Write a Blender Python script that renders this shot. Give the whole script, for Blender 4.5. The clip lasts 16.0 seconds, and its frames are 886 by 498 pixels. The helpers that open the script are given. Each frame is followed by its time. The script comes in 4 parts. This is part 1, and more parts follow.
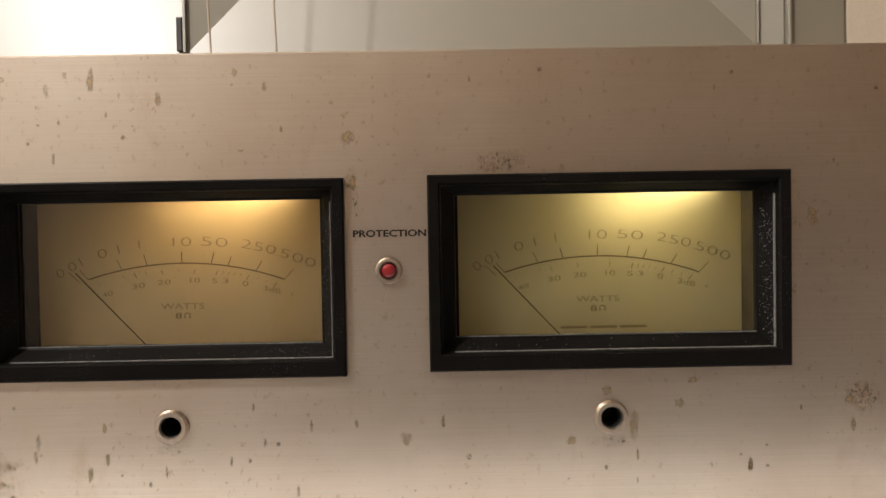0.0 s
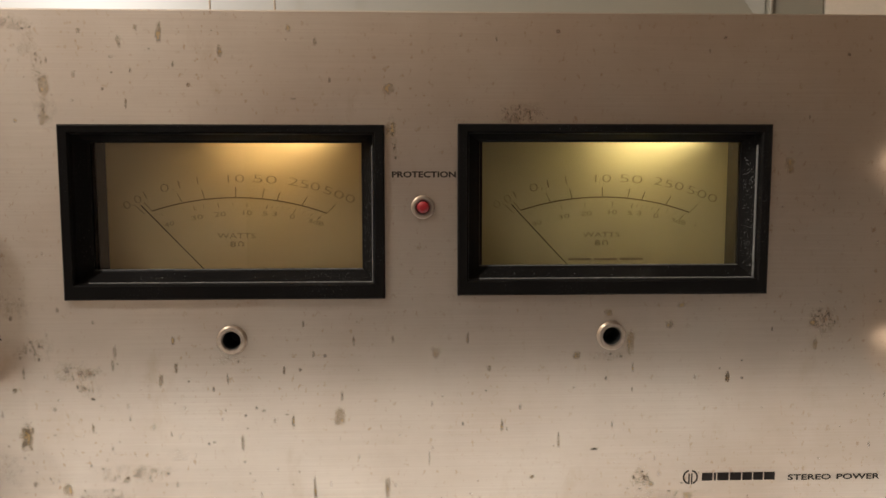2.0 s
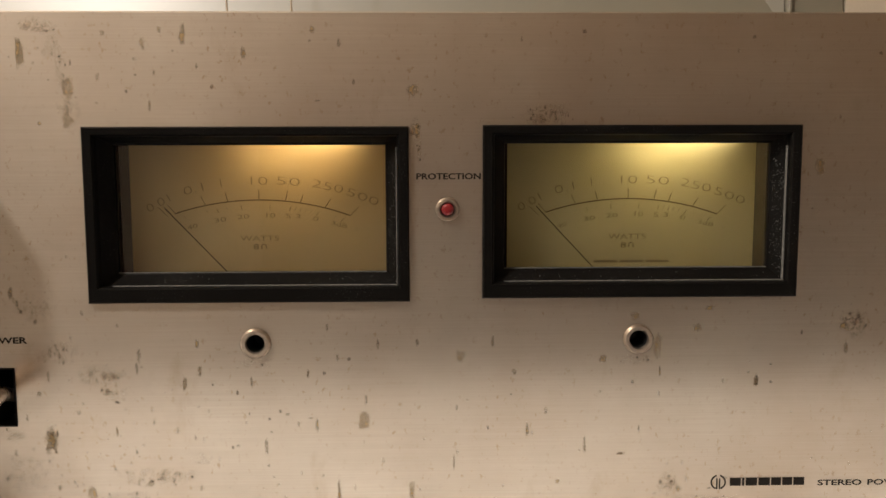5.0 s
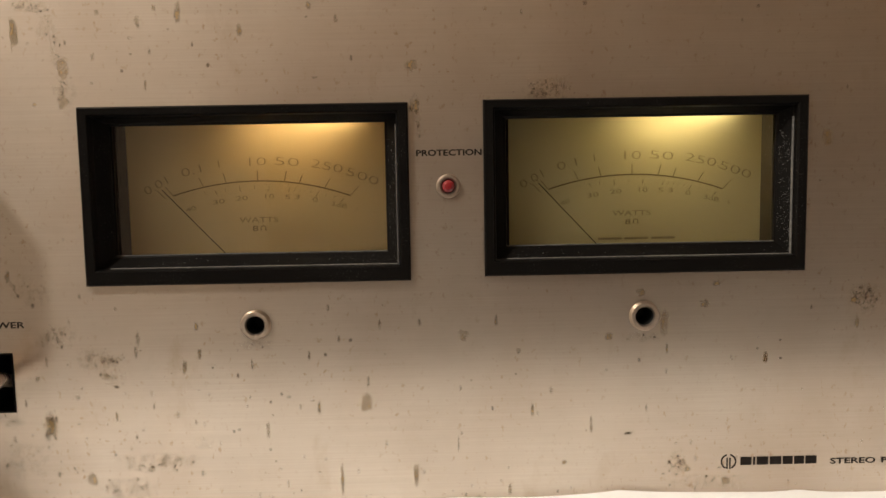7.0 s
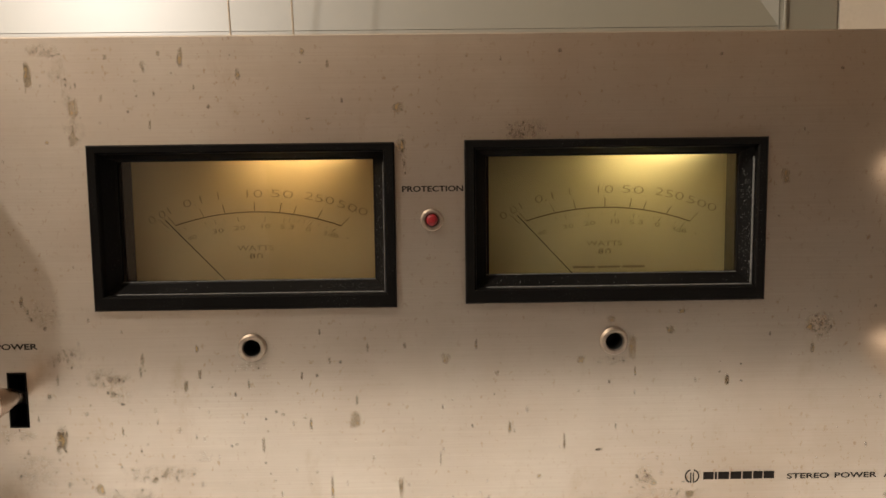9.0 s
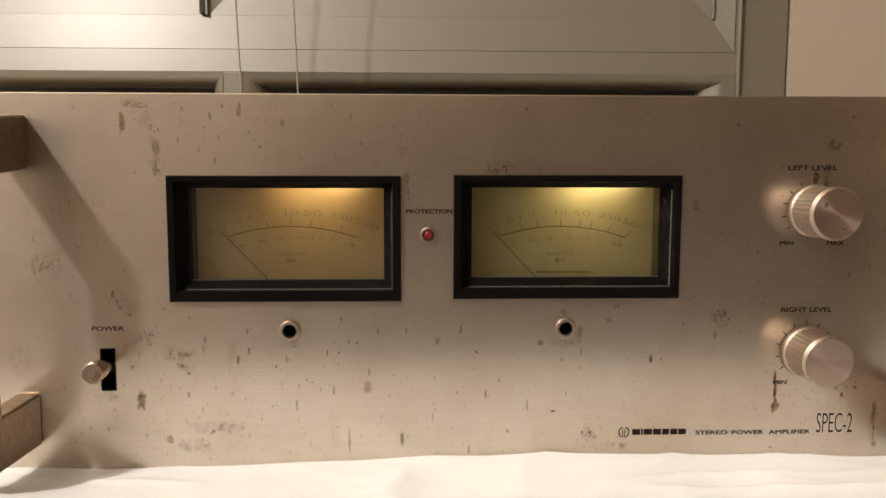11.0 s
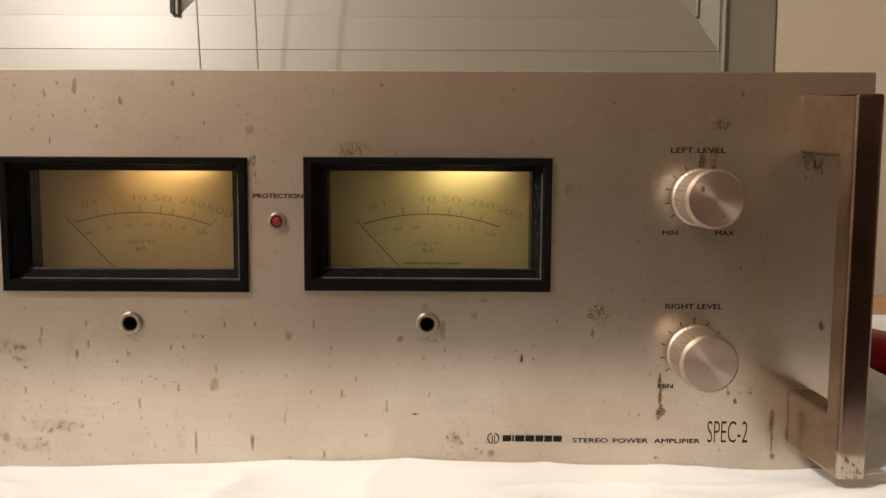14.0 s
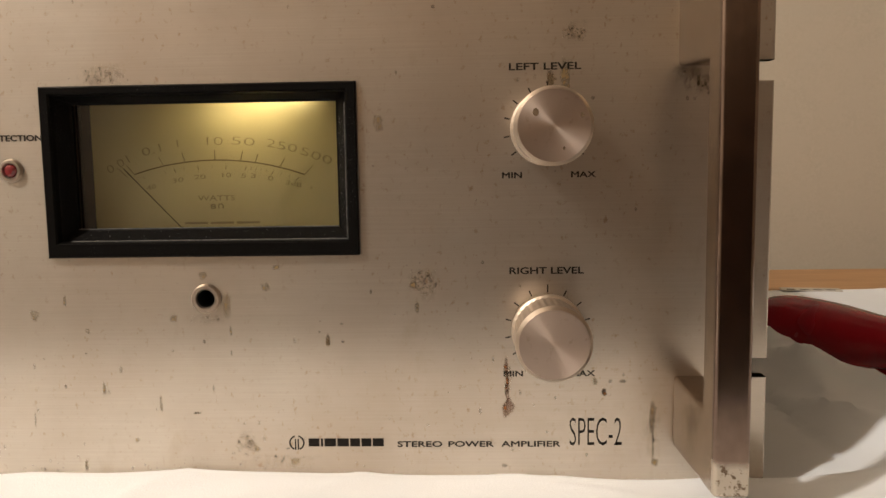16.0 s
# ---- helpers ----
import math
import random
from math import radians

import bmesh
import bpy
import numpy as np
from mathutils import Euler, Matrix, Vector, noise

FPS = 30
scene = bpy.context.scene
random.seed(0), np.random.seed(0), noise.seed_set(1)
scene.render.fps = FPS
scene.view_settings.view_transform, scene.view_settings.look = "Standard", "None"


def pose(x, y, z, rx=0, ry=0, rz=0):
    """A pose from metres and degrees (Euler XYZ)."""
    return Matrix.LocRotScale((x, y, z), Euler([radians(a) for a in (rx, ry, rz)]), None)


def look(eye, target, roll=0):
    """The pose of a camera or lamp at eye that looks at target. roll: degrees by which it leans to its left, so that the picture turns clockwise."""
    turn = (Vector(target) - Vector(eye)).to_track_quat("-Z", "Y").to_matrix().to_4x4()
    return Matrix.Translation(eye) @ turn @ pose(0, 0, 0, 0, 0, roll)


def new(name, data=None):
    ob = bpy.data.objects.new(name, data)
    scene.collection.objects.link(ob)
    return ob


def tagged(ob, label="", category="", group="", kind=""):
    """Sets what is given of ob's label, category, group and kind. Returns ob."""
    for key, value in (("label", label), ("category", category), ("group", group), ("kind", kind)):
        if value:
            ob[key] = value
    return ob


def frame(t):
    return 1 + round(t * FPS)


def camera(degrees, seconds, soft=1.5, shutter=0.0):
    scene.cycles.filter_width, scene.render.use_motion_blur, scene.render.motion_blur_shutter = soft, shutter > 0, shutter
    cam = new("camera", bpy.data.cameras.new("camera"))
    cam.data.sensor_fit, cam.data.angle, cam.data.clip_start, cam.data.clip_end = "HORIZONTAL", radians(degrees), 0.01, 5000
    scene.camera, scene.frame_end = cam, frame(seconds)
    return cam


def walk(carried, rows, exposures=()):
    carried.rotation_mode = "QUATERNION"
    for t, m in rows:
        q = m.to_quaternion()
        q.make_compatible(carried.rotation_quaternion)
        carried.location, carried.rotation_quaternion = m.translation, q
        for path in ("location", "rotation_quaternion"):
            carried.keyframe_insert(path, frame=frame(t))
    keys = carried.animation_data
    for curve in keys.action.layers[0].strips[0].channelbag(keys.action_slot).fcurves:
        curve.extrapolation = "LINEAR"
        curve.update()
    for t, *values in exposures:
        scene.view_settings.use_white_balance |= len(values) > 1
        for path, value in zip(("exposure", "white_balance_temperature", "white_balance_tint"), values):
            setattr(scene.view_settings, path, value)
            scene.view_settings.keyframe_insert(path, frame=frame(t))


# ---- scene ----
cam = camera(56.7, 16.0)
PATH = [
    (0, (0.015, -0.247, 0.132), (0.031, 1.752, 0.081), -1.0),
    (0.5, (0.008, -0.277, 0.128), (0.031, 1.72, 0.027), 0.8),
    (1, (0.002, -0.283, 0.136), (0.074, 1.708, -0.043), -0.3),
    (1.5, (-0.003, -0.284, 0.133), (0.082, 1.705, -0.053), 0.1),
    (2, (-0.004, -0.283, 0.134), (0.077, 1.705, -0.07), -0.0),
    (2.5, (-0.005, -0.281, 0.13), (0.077, 1.708, -0.063), 0.1),
    (3, (-0.003, -0.284, 0.128), (0.06, 1.707, -0.044), 0.2),
    (3.5, (-0.008, -0.285, 0.133), (0.062, 1.705, -0.055), 0.5),
    (5.8, (-0.008, -0.275, 0.135), (0.037, 1.713, -0.072), -0.5),
    (6, (-0.008, -0.274, 0.128), (0.053, 1.716, -0.058), -0.4),
    (6.5, (-0.004, -0.275, 0.123), (0.054, 1.716, -0.062), -0.9),
    (7, (-0.006, -0.277, 0.125), (0.026, 1.713, -0.067), -1.0),
    (7.5, (-0.004, -0.277, 0.126), (0.028, 1.714, -0.062), -1.1),
    (8, (-0.007, -0.278, 0.125), (0.033, 1.713, -0.057), -0.8),
    (8.5, (-0.003, -0.277, 0.126), (0.033, 1.714, -0.052), -0.7),
    (9, (0.0, -0.296, 0.141), (0.03, 1.692, -0.075), -0.7),
    (9.2, (0.003, -0.32, 0.149), (0.011, 1.669, -0.064), -0.8),
    (11.3, (-0.014, -0.392, 0.159), (0.068, 1.593, -0.066), 0.2),
    (11.5, (-0.02, -0.394, 0.161), (0.045, 1.592, -0.07), 0.1),
    (12, (-0.021, -0.392, 0.159), (-0.012, 1.594, -0.078), -0.4),
    (12.5, (-0.004, -0.382, 0.157), (-0.007, 1.605, -0.07), -0.4),
    (13, (0.015, -0.381, 0.154), (0.011, 1.607, -0.06), -0.3),
    (13.5, (0.044, -0.371, 0.147), (0.032, 1.618, -0.061), 0.1),
    (14, (0.076, -0.362, 0.142), (0.064, 1.629, -0.047), 0.3),
    (14.5, (0.102, -0.348, 0.141), (0.092, 1.641, -0.067), -0.1),
    (15, (0.121, -0.331, 0.139), (0.12, 1.656, -0.091), -0.5),
    (15.5, (0.141, -0.305, 0.129), (0.122, 1.682, -0.105), -0.7),
    (16, (0.161, -0.281, 0.121), (0.084, 1.706, -0.095), -0.9),
]
walk(cam, [(t, look(eye, target, roll)) for t, eye, target, roll in PATH], exposures=[(0.0, 0.34, 6050, 10), (0.25, 0.2, 6030, 10), (0.5, -0.04, 6000, 10), (1.0, -0.03, 6000, 10), (2.0, 0.0, 6060, 10), (3.5, 0.0, 6200, 10), (6.0, 0.0, 6500, 10), (16.0, 0.0, 6500, 10)])

# ---- light ----
world = bpy.data.worlds.new("night")
world.use_nodes = True
world.node_tree.nodes["Background"].inputs[0].default_value = (0.02, 0.025, 0.04, 1)
world.node_tree.nodes["Background"].inputs[1].default_value = 0.1
scene.world = world


def area_lamp(name, m, watts, size, color, size_y=None, spread=180):
    data = bpy.data.lights.new(name, "AREA")
    data.energy, data.color, data.size, data.spread = watts, color, size, radians(spread)
    data.shape = "DISK" if size_y is None else "RECTANGLE"
    if size_y is not None:
        data.size_y = size_y
    ob = new(name, data)
    ob.matrix_world = m
    return ob


LAMP = (-1.085, -0.945, 1.50)
bulb = bpy.data.lights.new("room_lamp", "POINT")
bulb.energy, bulb.color, bulb.shadow_soft_size = 138.0, (1.0, 0.915, 0.815), 0.050
new("room_lamp", bulb).location = LAMP


# ---- materials ----
def material(name):
    m = bpy.data.materials.new(name)
    m.use_nodes = True
    return m, m.node_tree.nodes, m.node_tree.links, m.node_tree.nodes["Principled BSDF"]


def coords(nodes, links, scale):
    tc, mp = nodes.new("ShaderNodeTexCoord"), nodes.new("ShaderNodeMapping")
    mp.inputs["Scale"].default_value = scale
    links.new(tc.outputs["Object"], mp.inputs[0])
    return mp.outputs[0]


def noise_tex(nodes, links, scale, stretch=(1, 1, 1), detail=4, rough=0.55):
    n = nodes.new("ShaderNodeTexNoise")
    n.inputs["Scale"].default_value, n.inputs["Detail"].default_value, n.inputs["Roughness"].default_value = scale, detail, rough
    links.new(coords(nodes, links, stretch), n.inputs["Vector"])
    return n.outputs["Fac"]


def ramp(nodes, links, fac, stops):
    r = nodes.new("ShaderNodeValToRGB")
    while len(r.color_ramp.elements) < len(stops):
        r.color_ramp.elements.new(0.5)
    for e, (p, c) in zip(r.color_ramp.elements, stops):
        e.position, e.color = p, (*c, 1) if len(c) == 3 else c
    links.new(fac, r.inputs[0])
    return r.outputs[0]


def mixed(nodes, links, fac, a, b, mode="MIX"):
    m = nodes.new("ShaderNodeMix")
    m.data_type, m.blend_type = "RGBA", mode
    for value, socket in ((fac, m.inputs[0]), (a, m.inputs[6]), (b, m.inputs[7])):
        if isinstance(value, (int, float)):
            socket.default_value = value
        elif isinstance(value, tuple):
            socket.default_value = (*value, 1)
        else:
            links.new(value, socket)
    return m.outputs[2]


def bump(nodes, links, fac, strength, distance, bsdf):
    b = nodes.new("ShaderNodeBump")
    b.inputs["Strength"].default_value, b.inputs["Distance"].default_value = strength, distance
    links.new(fac, b.inputs["Height"])
    links.new(b.outputs[0], bsdf.inputs["Normal"])


def simple(name, color, rough, metal=0.0, vary=0.25, scale=120.0, relief=0.0, coat=0.0, rough_vary=0.1):
    """A material with grain at two sizes in colour and gloss."""
    m, n, l, b = material(name)
    f1, f2 = noise_tex(n, l, scale), noise_tex(n, l, scale * 0.13)
    dark = tuple(c * (1 - vary) for c in color)
    c1 = mixed(n, l, ramp(n, l, f1, [(0.35, (0, 0, 0)), (0.65, (1, 1, 1))]), dark, color)
    c2 = mixed(n, l, ramp(n, l, f2, [(0.3, (0, 0, 0)), (0.7, (1, 1, 1))]), tuple(c * (1 - 0.5 * vary) for c in color), c1)
    l.new(c2, b.inputs["Base Color"])
    r0, r1 = max(0.02, rough - rough_vary), min(1.0, rough + rough_vary)
    l.new(ramp(n, l, f2, [(0.3, (r0,) * 3), (0.7, (r1,) * 3)]), b.inputs["Roughness"])
    b.inputs["Metallic"].default_value = metal
    b.inputs["Coat Weight"].default_value = coat
    if relief:
        bump(n, l, f1, 0.5, relief, b)
    return m


def brushed_panel():
    m, n, l, b = material("brushed_aluminium")
    fine = noise_tex(n, l, 1900, (0.010, 1, 1), 5, 0.65)
    cloud = noise_tex(n, l, 14, (1, 1, 1), 5, 0.6)
    grime = noise_tex(n, l, 60, (1, 1, 0.45), 6, 0.65)
    base = mixed(n, l, ramp(n, l, fine, [(0.3, (0, 0, 0)), (0.7, (1, 1, 1))]), (0.625, 0.565, 0.49), (0.695, 0.635, 0.56))
    base = mixed(n, l, ramp(n, l, cloud, [(0.38, (0, 0, 0)), (0.68, (0.5, 0.5, 0.5))]), base, (0.49, 0.395, 0.305))
    base = mixed(n, l, ramp(n, l, grime, [(0.60, (0, 0, 0)), (0.80, (0.40, 0.40, 0.40))]), base, (0.42, 0.30, 0.185))
    dots = noise_tex(n, l, 460, (1, 1, 0.75), 4, 0.65)
    where = noise_tex(n, l, 22, (1, 1, 1), 3, 0.6)
    spots = n.new("ShaderNodeMath")
    spots.operation = "MULTIPLY"
    l.new(ramp(n, l, dots, [(0.585, (0, 0, 0)), (0.69, (0.62,) * 3)]), spots.inputs[0])
    l.new(ramp(n, l, where, [(0.37, (0.06,) * 3), (0.62, (1, 1, 1))]), spots.inputs[1])
    base = mixed(n, l, spots.outputs[0], base, (0.36, 0.215, 0.10))
    l.new(base, b.inputs["Base Color"])
    # two lobes: the fine brushed sheen and the wider one of the etched anodising
    wide = n.new("ShaderNodeBsdfPrincipled")
    l.new(base, wide.inputs["Base Color"])
    t = n.new("ShaderNodeCombineXYZ")
    t.inputs[2].default_value = 1.0  # the brushing runs along x, so light spreads along z
    for shader, rough, aniso in ((b, 0.245, 0.0), (wide, 0.46, 0.45)):
        shader.inputs["Metallic"].default_value = 1.0
        shader.inputs["Anisotropic"].default_value = aniso
        shader.inputs["Roughness"].default_value = rough
        l.new(t.outputs[0], shader.inputs["Tangent"])
    x = n.new("ShaderNodeMixShader")
    x.inputs[0].default_value = 0.38
    l.new(b.outputs[0], x.inputs[1])
    l.new(wide.outputs[0], x.inputs[2])
    l.new(x.outputs[0], n["Material Output"].inputs[0])
    return m


def stain_material(name, core, edge, strength, grain=(0.37, 0.12, 0.55)):
    """A dried stain: its strength breaks up in grain and fades towards the rim by the mesh's own rim attribute."""
    m, n, l, b = material(name)
    at = n.new("ShaderNodeAttribute")
    at.attribute_name = "rim"
    g = noise_tex(n, l, 1100, (1, 1, 0.6), 5, 0.75)
    g2 = noise_tex(n, l, 420, (1, 1, 0.6), 3, 0.6)
    mul = n.new("ShaderNodeMath")
    mul.operation = "MULTIPLY"
    l.new(at.outputs["Fac"], mul.inputs[0])
    l.new(ramp(n, l, mixed(n, l, 0.5, g, g2), [(grain[0], (grain[1],) * 3), (grain[2], (1.0,) * 3)]), mul.inputs[1])
    mul2 = n.new("ShaderNodeMath")
    mul2.operation = "MULTIPLY"
    l.new(mul.outputs[0], mul2.inputs[0])
    mul2.inputs[1].default_value = strength
    l.new(mixed(n, l, ramp(n, l, g2, [(0.35, (0, 0, 0)), (0.65, (1, 1, 1))]), core, edge), b.inputs["Base Color"])
    l.new(mul2.outputs[0], b.inputs["Alpha"])
    b.inputs["Metallic"].default_value = 0.88  # a thin film: the metal still shines through
    b.inputs["Roughness"].default_value = 0.40
    b.inputs["Specular IOR Level"].default_value = 0.1
    return m


def cloth_material():
    m, n, l, b = material("white_cotton")
    w = noise_tex(n, l, 1500, (1, 1, 1), 2)
    c = noise_tex(n, l, 9, (1, 1, 1), 5)
    l.new(mixed(n, l, ramp(n, l, c, [(0.35, (0, 0, 0)), (0.7, (1, 1, 1))]), (0.725, 0.745, 0.77), (0.795, 0.82, 0.85)), b.inputs["Base Color"])
    b.inputs["Roughness"].default_value = 0.9
    b.inputs["Sheen Weight"].default_value = 0.15
    bump(n, l, w, 0.35, 0.0004, b)
    return m


def wood_material():
    m, n, l, b = material("oiled_oak")
    g = noise_tex(n, l, 26, (0.14, 1, 1), 6, 0.6)
    f = noise_tex(n, l, 240, (0.05, 1, 1), 3)
    c = ramp(n, l, g, [(0.3, (0.34, 0.175, 0.07)), (0.55, (0.50, 0.28, 0.12)), (0.8, (0.42, 0.22, 0.09))])
    l.new(mixed(n, l, ramp(n, l, f, [(0.3, (0, 0, 0)), (0.8, (0.5,) * 3)]), c, (0.28, 0.14, 0.06)), b.inputs["Base Color"])
    b.inputs["Roughness"].default_value = 0.42
    bump(n, l, f, 0.2, 0.0003, b)
    return m


def glass_material(name):
    m, n, l, b = material(name)
    b.inputs["Base Color"].default_value = (0.96, 0.97, 0.95, 1)
    b.inputs["Transmission Weight"].default_value = 1.0
    b.inputs["IOR"].default_value = 1.45
    l.new(ramp(n, l, noise_tex(n, l, 90), [(0.4, (0.0,) * 3), (0.8, (0.06,) * 3)]), b.inputs["Roughness"])
    return m


def red_lens():
    m, n, l, b = material("red_lens")
    b.inputs["Base Color"].default_value = (0.17, 0.009, 0.012, 1)
    b.inputs["Roughness"].default_value = 0.25
    b.inputs["Coat Weight"].default_value = 0.4
    return m


def spun_face():
    """Lathe-turned metal: fine rings, so that light smears along two opposed rays."""
    m, n, l, b = material("spun_aluminium")
    b.inputs["Base Color"].default_value = (0.55, 0.45, 0.385, 1)
    b.inputs["Metallic"].default_value = 1.0
    b.inputs["Roughness"].default_value = 0.40
    b.inputs["Anisotropic"].default_value = 0.75
    b.inputs["Anisotropic Rotation"].default_value = 0.25
    g = n.new("ShaderNodeTangent")
    g.direction_type, g.axis = "RADIAL", "Y"
    l.new(g.outputs[0], b.inputs["Tangent"])
    s = noise_tex(n, l, 320, (1, 1, 1), 4)
    l.new(mixed(n, l, ramp(n, l, s, [(0.6, (0, 0, 0)), (0.75, (0.5,) * 3)]), (0.55, 0.45, 0.385), (0.36, 0.27, 0.19)), b.inputs["Base Color"])
    return m


ALU = brushed_panel()
CHROME = simple("worn_chrome", (0.58, 0.475, 0.40), 0.27, 1.0, 0.25, 500, 0.00004)


def handle_metal(name, front_tint, rough):
    """Tarnished nickel plating with its own tint on the front, rubbed and pitted at the foot of the handle."""
    m, n, l, b = material(name)
    g, big = noise_tex(n, l, 260), noise_tex(n, l, 34, (1, 1, 0.5), 5)
    base = mixed(n, l, ramp(n, l, g, [(0.35, (0, 0, 0)), (0.65, (1, 1, 1))]), (0.27, 0.205, 0.145), (0.35, 0.275, 0.20))
    base = mixed(n, l, ramp(n, l, big, [(0.45, (0, 0, 0)), (0.70, (0.4,) * 3)]), base, (0.26, 0.19, 0.13))
    xyz, tc = n.new("ShaderNodeSeparateXYZ"), n.new("ShaderNodeTexCoord")
    l.new(tc.outputs["Object"], xyz.inputs[0])
    foot = n.new("ShaderNodeMath")
    foot.operation = "MULTIPLY_ADD"
    foot.inputs[1].default_value, foot.inputs[2].default_value = 0.012, 0.0
    l.new(big, foot.inputs[0])
    add = n.new("ShaderNodeMath")
    add.operation = "ADD"
    l.new(xyz.outputs[2], add.inputs[0])
    l.new(foot.outputs[0], add.inputs[1])
    worn = n.new("ShaderNodeMapRange")
    worn.inputs["From Min"].default_value, worn.inputs["From Max"].default_value = 0.0400, 0.0375
    l.new(add.outputs[0], worn.inputs["Value"])
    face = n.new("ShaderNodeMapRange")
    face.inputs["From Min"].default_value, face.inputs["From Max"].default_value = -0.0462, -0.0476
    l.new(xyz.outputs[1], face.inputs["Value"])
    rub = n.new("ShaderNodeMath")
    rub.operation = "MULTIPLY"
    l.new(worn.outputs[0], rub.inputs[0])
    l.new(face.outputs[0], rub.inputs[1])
    # the front face takes its own mottled brown, darker on the right handle
    film = mixed(n, l, ramp(n, l, noise_tex(n, l, 90, (1, 1, 0.6), 6, 0.7), [(0.35, (0, 0, 0)), (0.68, (1, 1, 1))]), front_tint, tuple(1.7 * v for v in front_tint))
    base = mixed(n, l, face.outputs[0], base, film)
    pits = ramp(n, l, noise_tex(n, l, 480, (1, 1, 1), 5, 0.65), [(0.38, (0.17, 0.12, 0.08)), (0.45, (0.54, 0.48, 0.405))])
    l.new(mixed(n, l, rub.outputs[0], base, pits), b.inputs["Base Color"])
    l.new(mixed(n, l, rub.outputs[0], ramp(n, l, big, [(0.3, (rough,) * 3), (0.7, (rough + 0.08,) * 3)]), (0.40, 0.40, 0.40)), b.inputs["Roughness"])
    b.inputs["Metallic"].default_value = 1.0
    bump(n, l, g, 0.10, 0.00003, b)
    return m


HANDLE = handle_metal("tarnished_nickel", (0.25, 0.195, 0.135), 0.30)
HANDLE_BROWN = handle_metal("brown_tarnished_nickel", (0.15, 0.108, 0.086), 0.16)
NICKEL = simple("satin_nickel", (0.47, 0.40, 0.335), 0.42, 1.0, 0.3, 500, 0.00005)
KNOB_SIDE = simple("knob_aluminium", (0.48, 0.405, 0.335), 0.48, 1.0, 0.15, 300)
SPUN = spun_face()


def dusty_black():
    m, n, l, b = material("black_plastic")
    d, w = noise_tex(n, l, 1700, (1, 1, 1), 2), noise_tex(n, l, 45, (1, 1, 1), 4)
    k = n.new("ShaderNodeMath")
    k.operation = "MULTIPLY"
    l.new(ramp(n, l, d, [(0.60, (0, 0, 0)), (0.72, (1, 1, 1))]), k.inputs[0])
    l.new(ramp(n, l, w, [(0.48, (0.02,) * 3), (0.72, (0.8,) * 3)]), k.inputs[1])
    l.new(mixed(n, l, k.outputs[0], (0.0045, 0.004, 0.0036), (0.085, 0.08, 0.075)), b.inputs["Base Color"])
    l.new(ramp(n, l, w, [(0.3, (0.34,) * 3), (0.7, (0.50,) * 3)]), b.inputs["Roughness"])
    b.inputs["Specular IOR Level"].default_value = 0.05
    return m


BLACK = dusty_black()
EDGE = simple("brown_bakelite", (0.045, 0.032, 0.017), 0.5, 0.0, 0.25, 300)
SHROUD = simple("olive_shroud", (0.065, 0.05, 0.026), 0.5, 0.0, 0.25, 300)
DIRT = simple("brown_dirt", (0.15, 0.095, 0.05), 0.7, 0.0, 0.4, 900)
DUST = simple("dusty_edge", (0.16, 0.155, 0.145), 0.7, 0.0, 0.8, 700, 0.0001)
HOLE = simple("black_bore", (0.006, 0.006, 0.006), 0.6, 0.0, 0.2, 300)
INK = simple("black_print", (0.014, 0.011, 0.009), 0.7, 0.0, 0.3, 900)
INK.node_tree.nodes["Principled BSDF"].inputs["Specular IOR Level"].default_value = 0.15


def dial_material(name, color):
    """A thin printed dial that lets the bulb behind it shine through."""
    m, n, l, b = material(name)
    f = noise_tex(n, l, 60, (1, 1, 1), 4)
    c = mixed(n, l, ramp(n, l, f, [(0.35, (0, 0, 0)), (0.7, (1, 1, 1))]), tuple(0.92 * v for v in color), color)
    l.new(c, b.inputs["Base Color"])
    b.inputs["Roughness"].default_value = 0.75
    t, x = n.new("ShaderNodeBsdfTranslucent"), n.new("ShaderNodeMixShader")
    l.new(c, t.inputs[0])
    x.inputs[0].default_value = 0.5
    l.new(b.outputs[0], x.inputs[1])
    l.new(t.outputs[0], x.inputs[2])
    l.new(x.outputs[0], n["Material Output"].inputs[0])
    return m


DIAL_INK = dial_material("faded_print", (0.22, 0.175, 0.10))
FAINT_INK = dial_material("bleached_print", (0.33, 0.27, 0.16))
DIAL_L = dial_material("amber_dial", (0.61, 0.505, 0.295))
DIAL_R = dial_material("olive_dial", (0.60, 0.535, 0.315))
INSIDE = simple("meter_case", (0.34, 0.28, 0.17), 0.6, 0.0, 0.25, 300)
STEEL = simple("painted_steel", (0.03, 0.03, 0.03), 0.5, 0.0, 0.25, 200, 0.0001)
CLOTH, WOOD, LENS = cloth_material(), wood_material(), red_lens()
# White plastic; base colour darkened to stand in for weaker light here.
PVC = simple("dimmed_white_upvc", (0.165, 0.150, 0.110), 0.52, 0.0, 0.05, 40, rough_vary=0.03)
PVC.node_tree.nodes["Principled BSDF"].inputs["Specular IOR Level"].default_value = 1.0
PVC.node_tree.nodes["Principled BSDF"].inputs["Coat Weight"].default_value = 1.0
PVC.node_tree.nodes["Principled BSDF"].inputs["Coat Roughness"].default_value = 0.36
PAINT = simple("cream_wall_paint", (0.47, 0.41, 0.325), 0.85, 0.0, 0.08, 260, 0.0004)
WHITE = simple("white_wall_paint", (0.80, 0.75, 0.67), 0.85, 0.0, 0.06, 260, 0.0004)
BEIGE = simple("beige_wall_paint", (0.55, 0.45, 0.35), 0.85, 0.0, 0.08, 260, 0.0004)
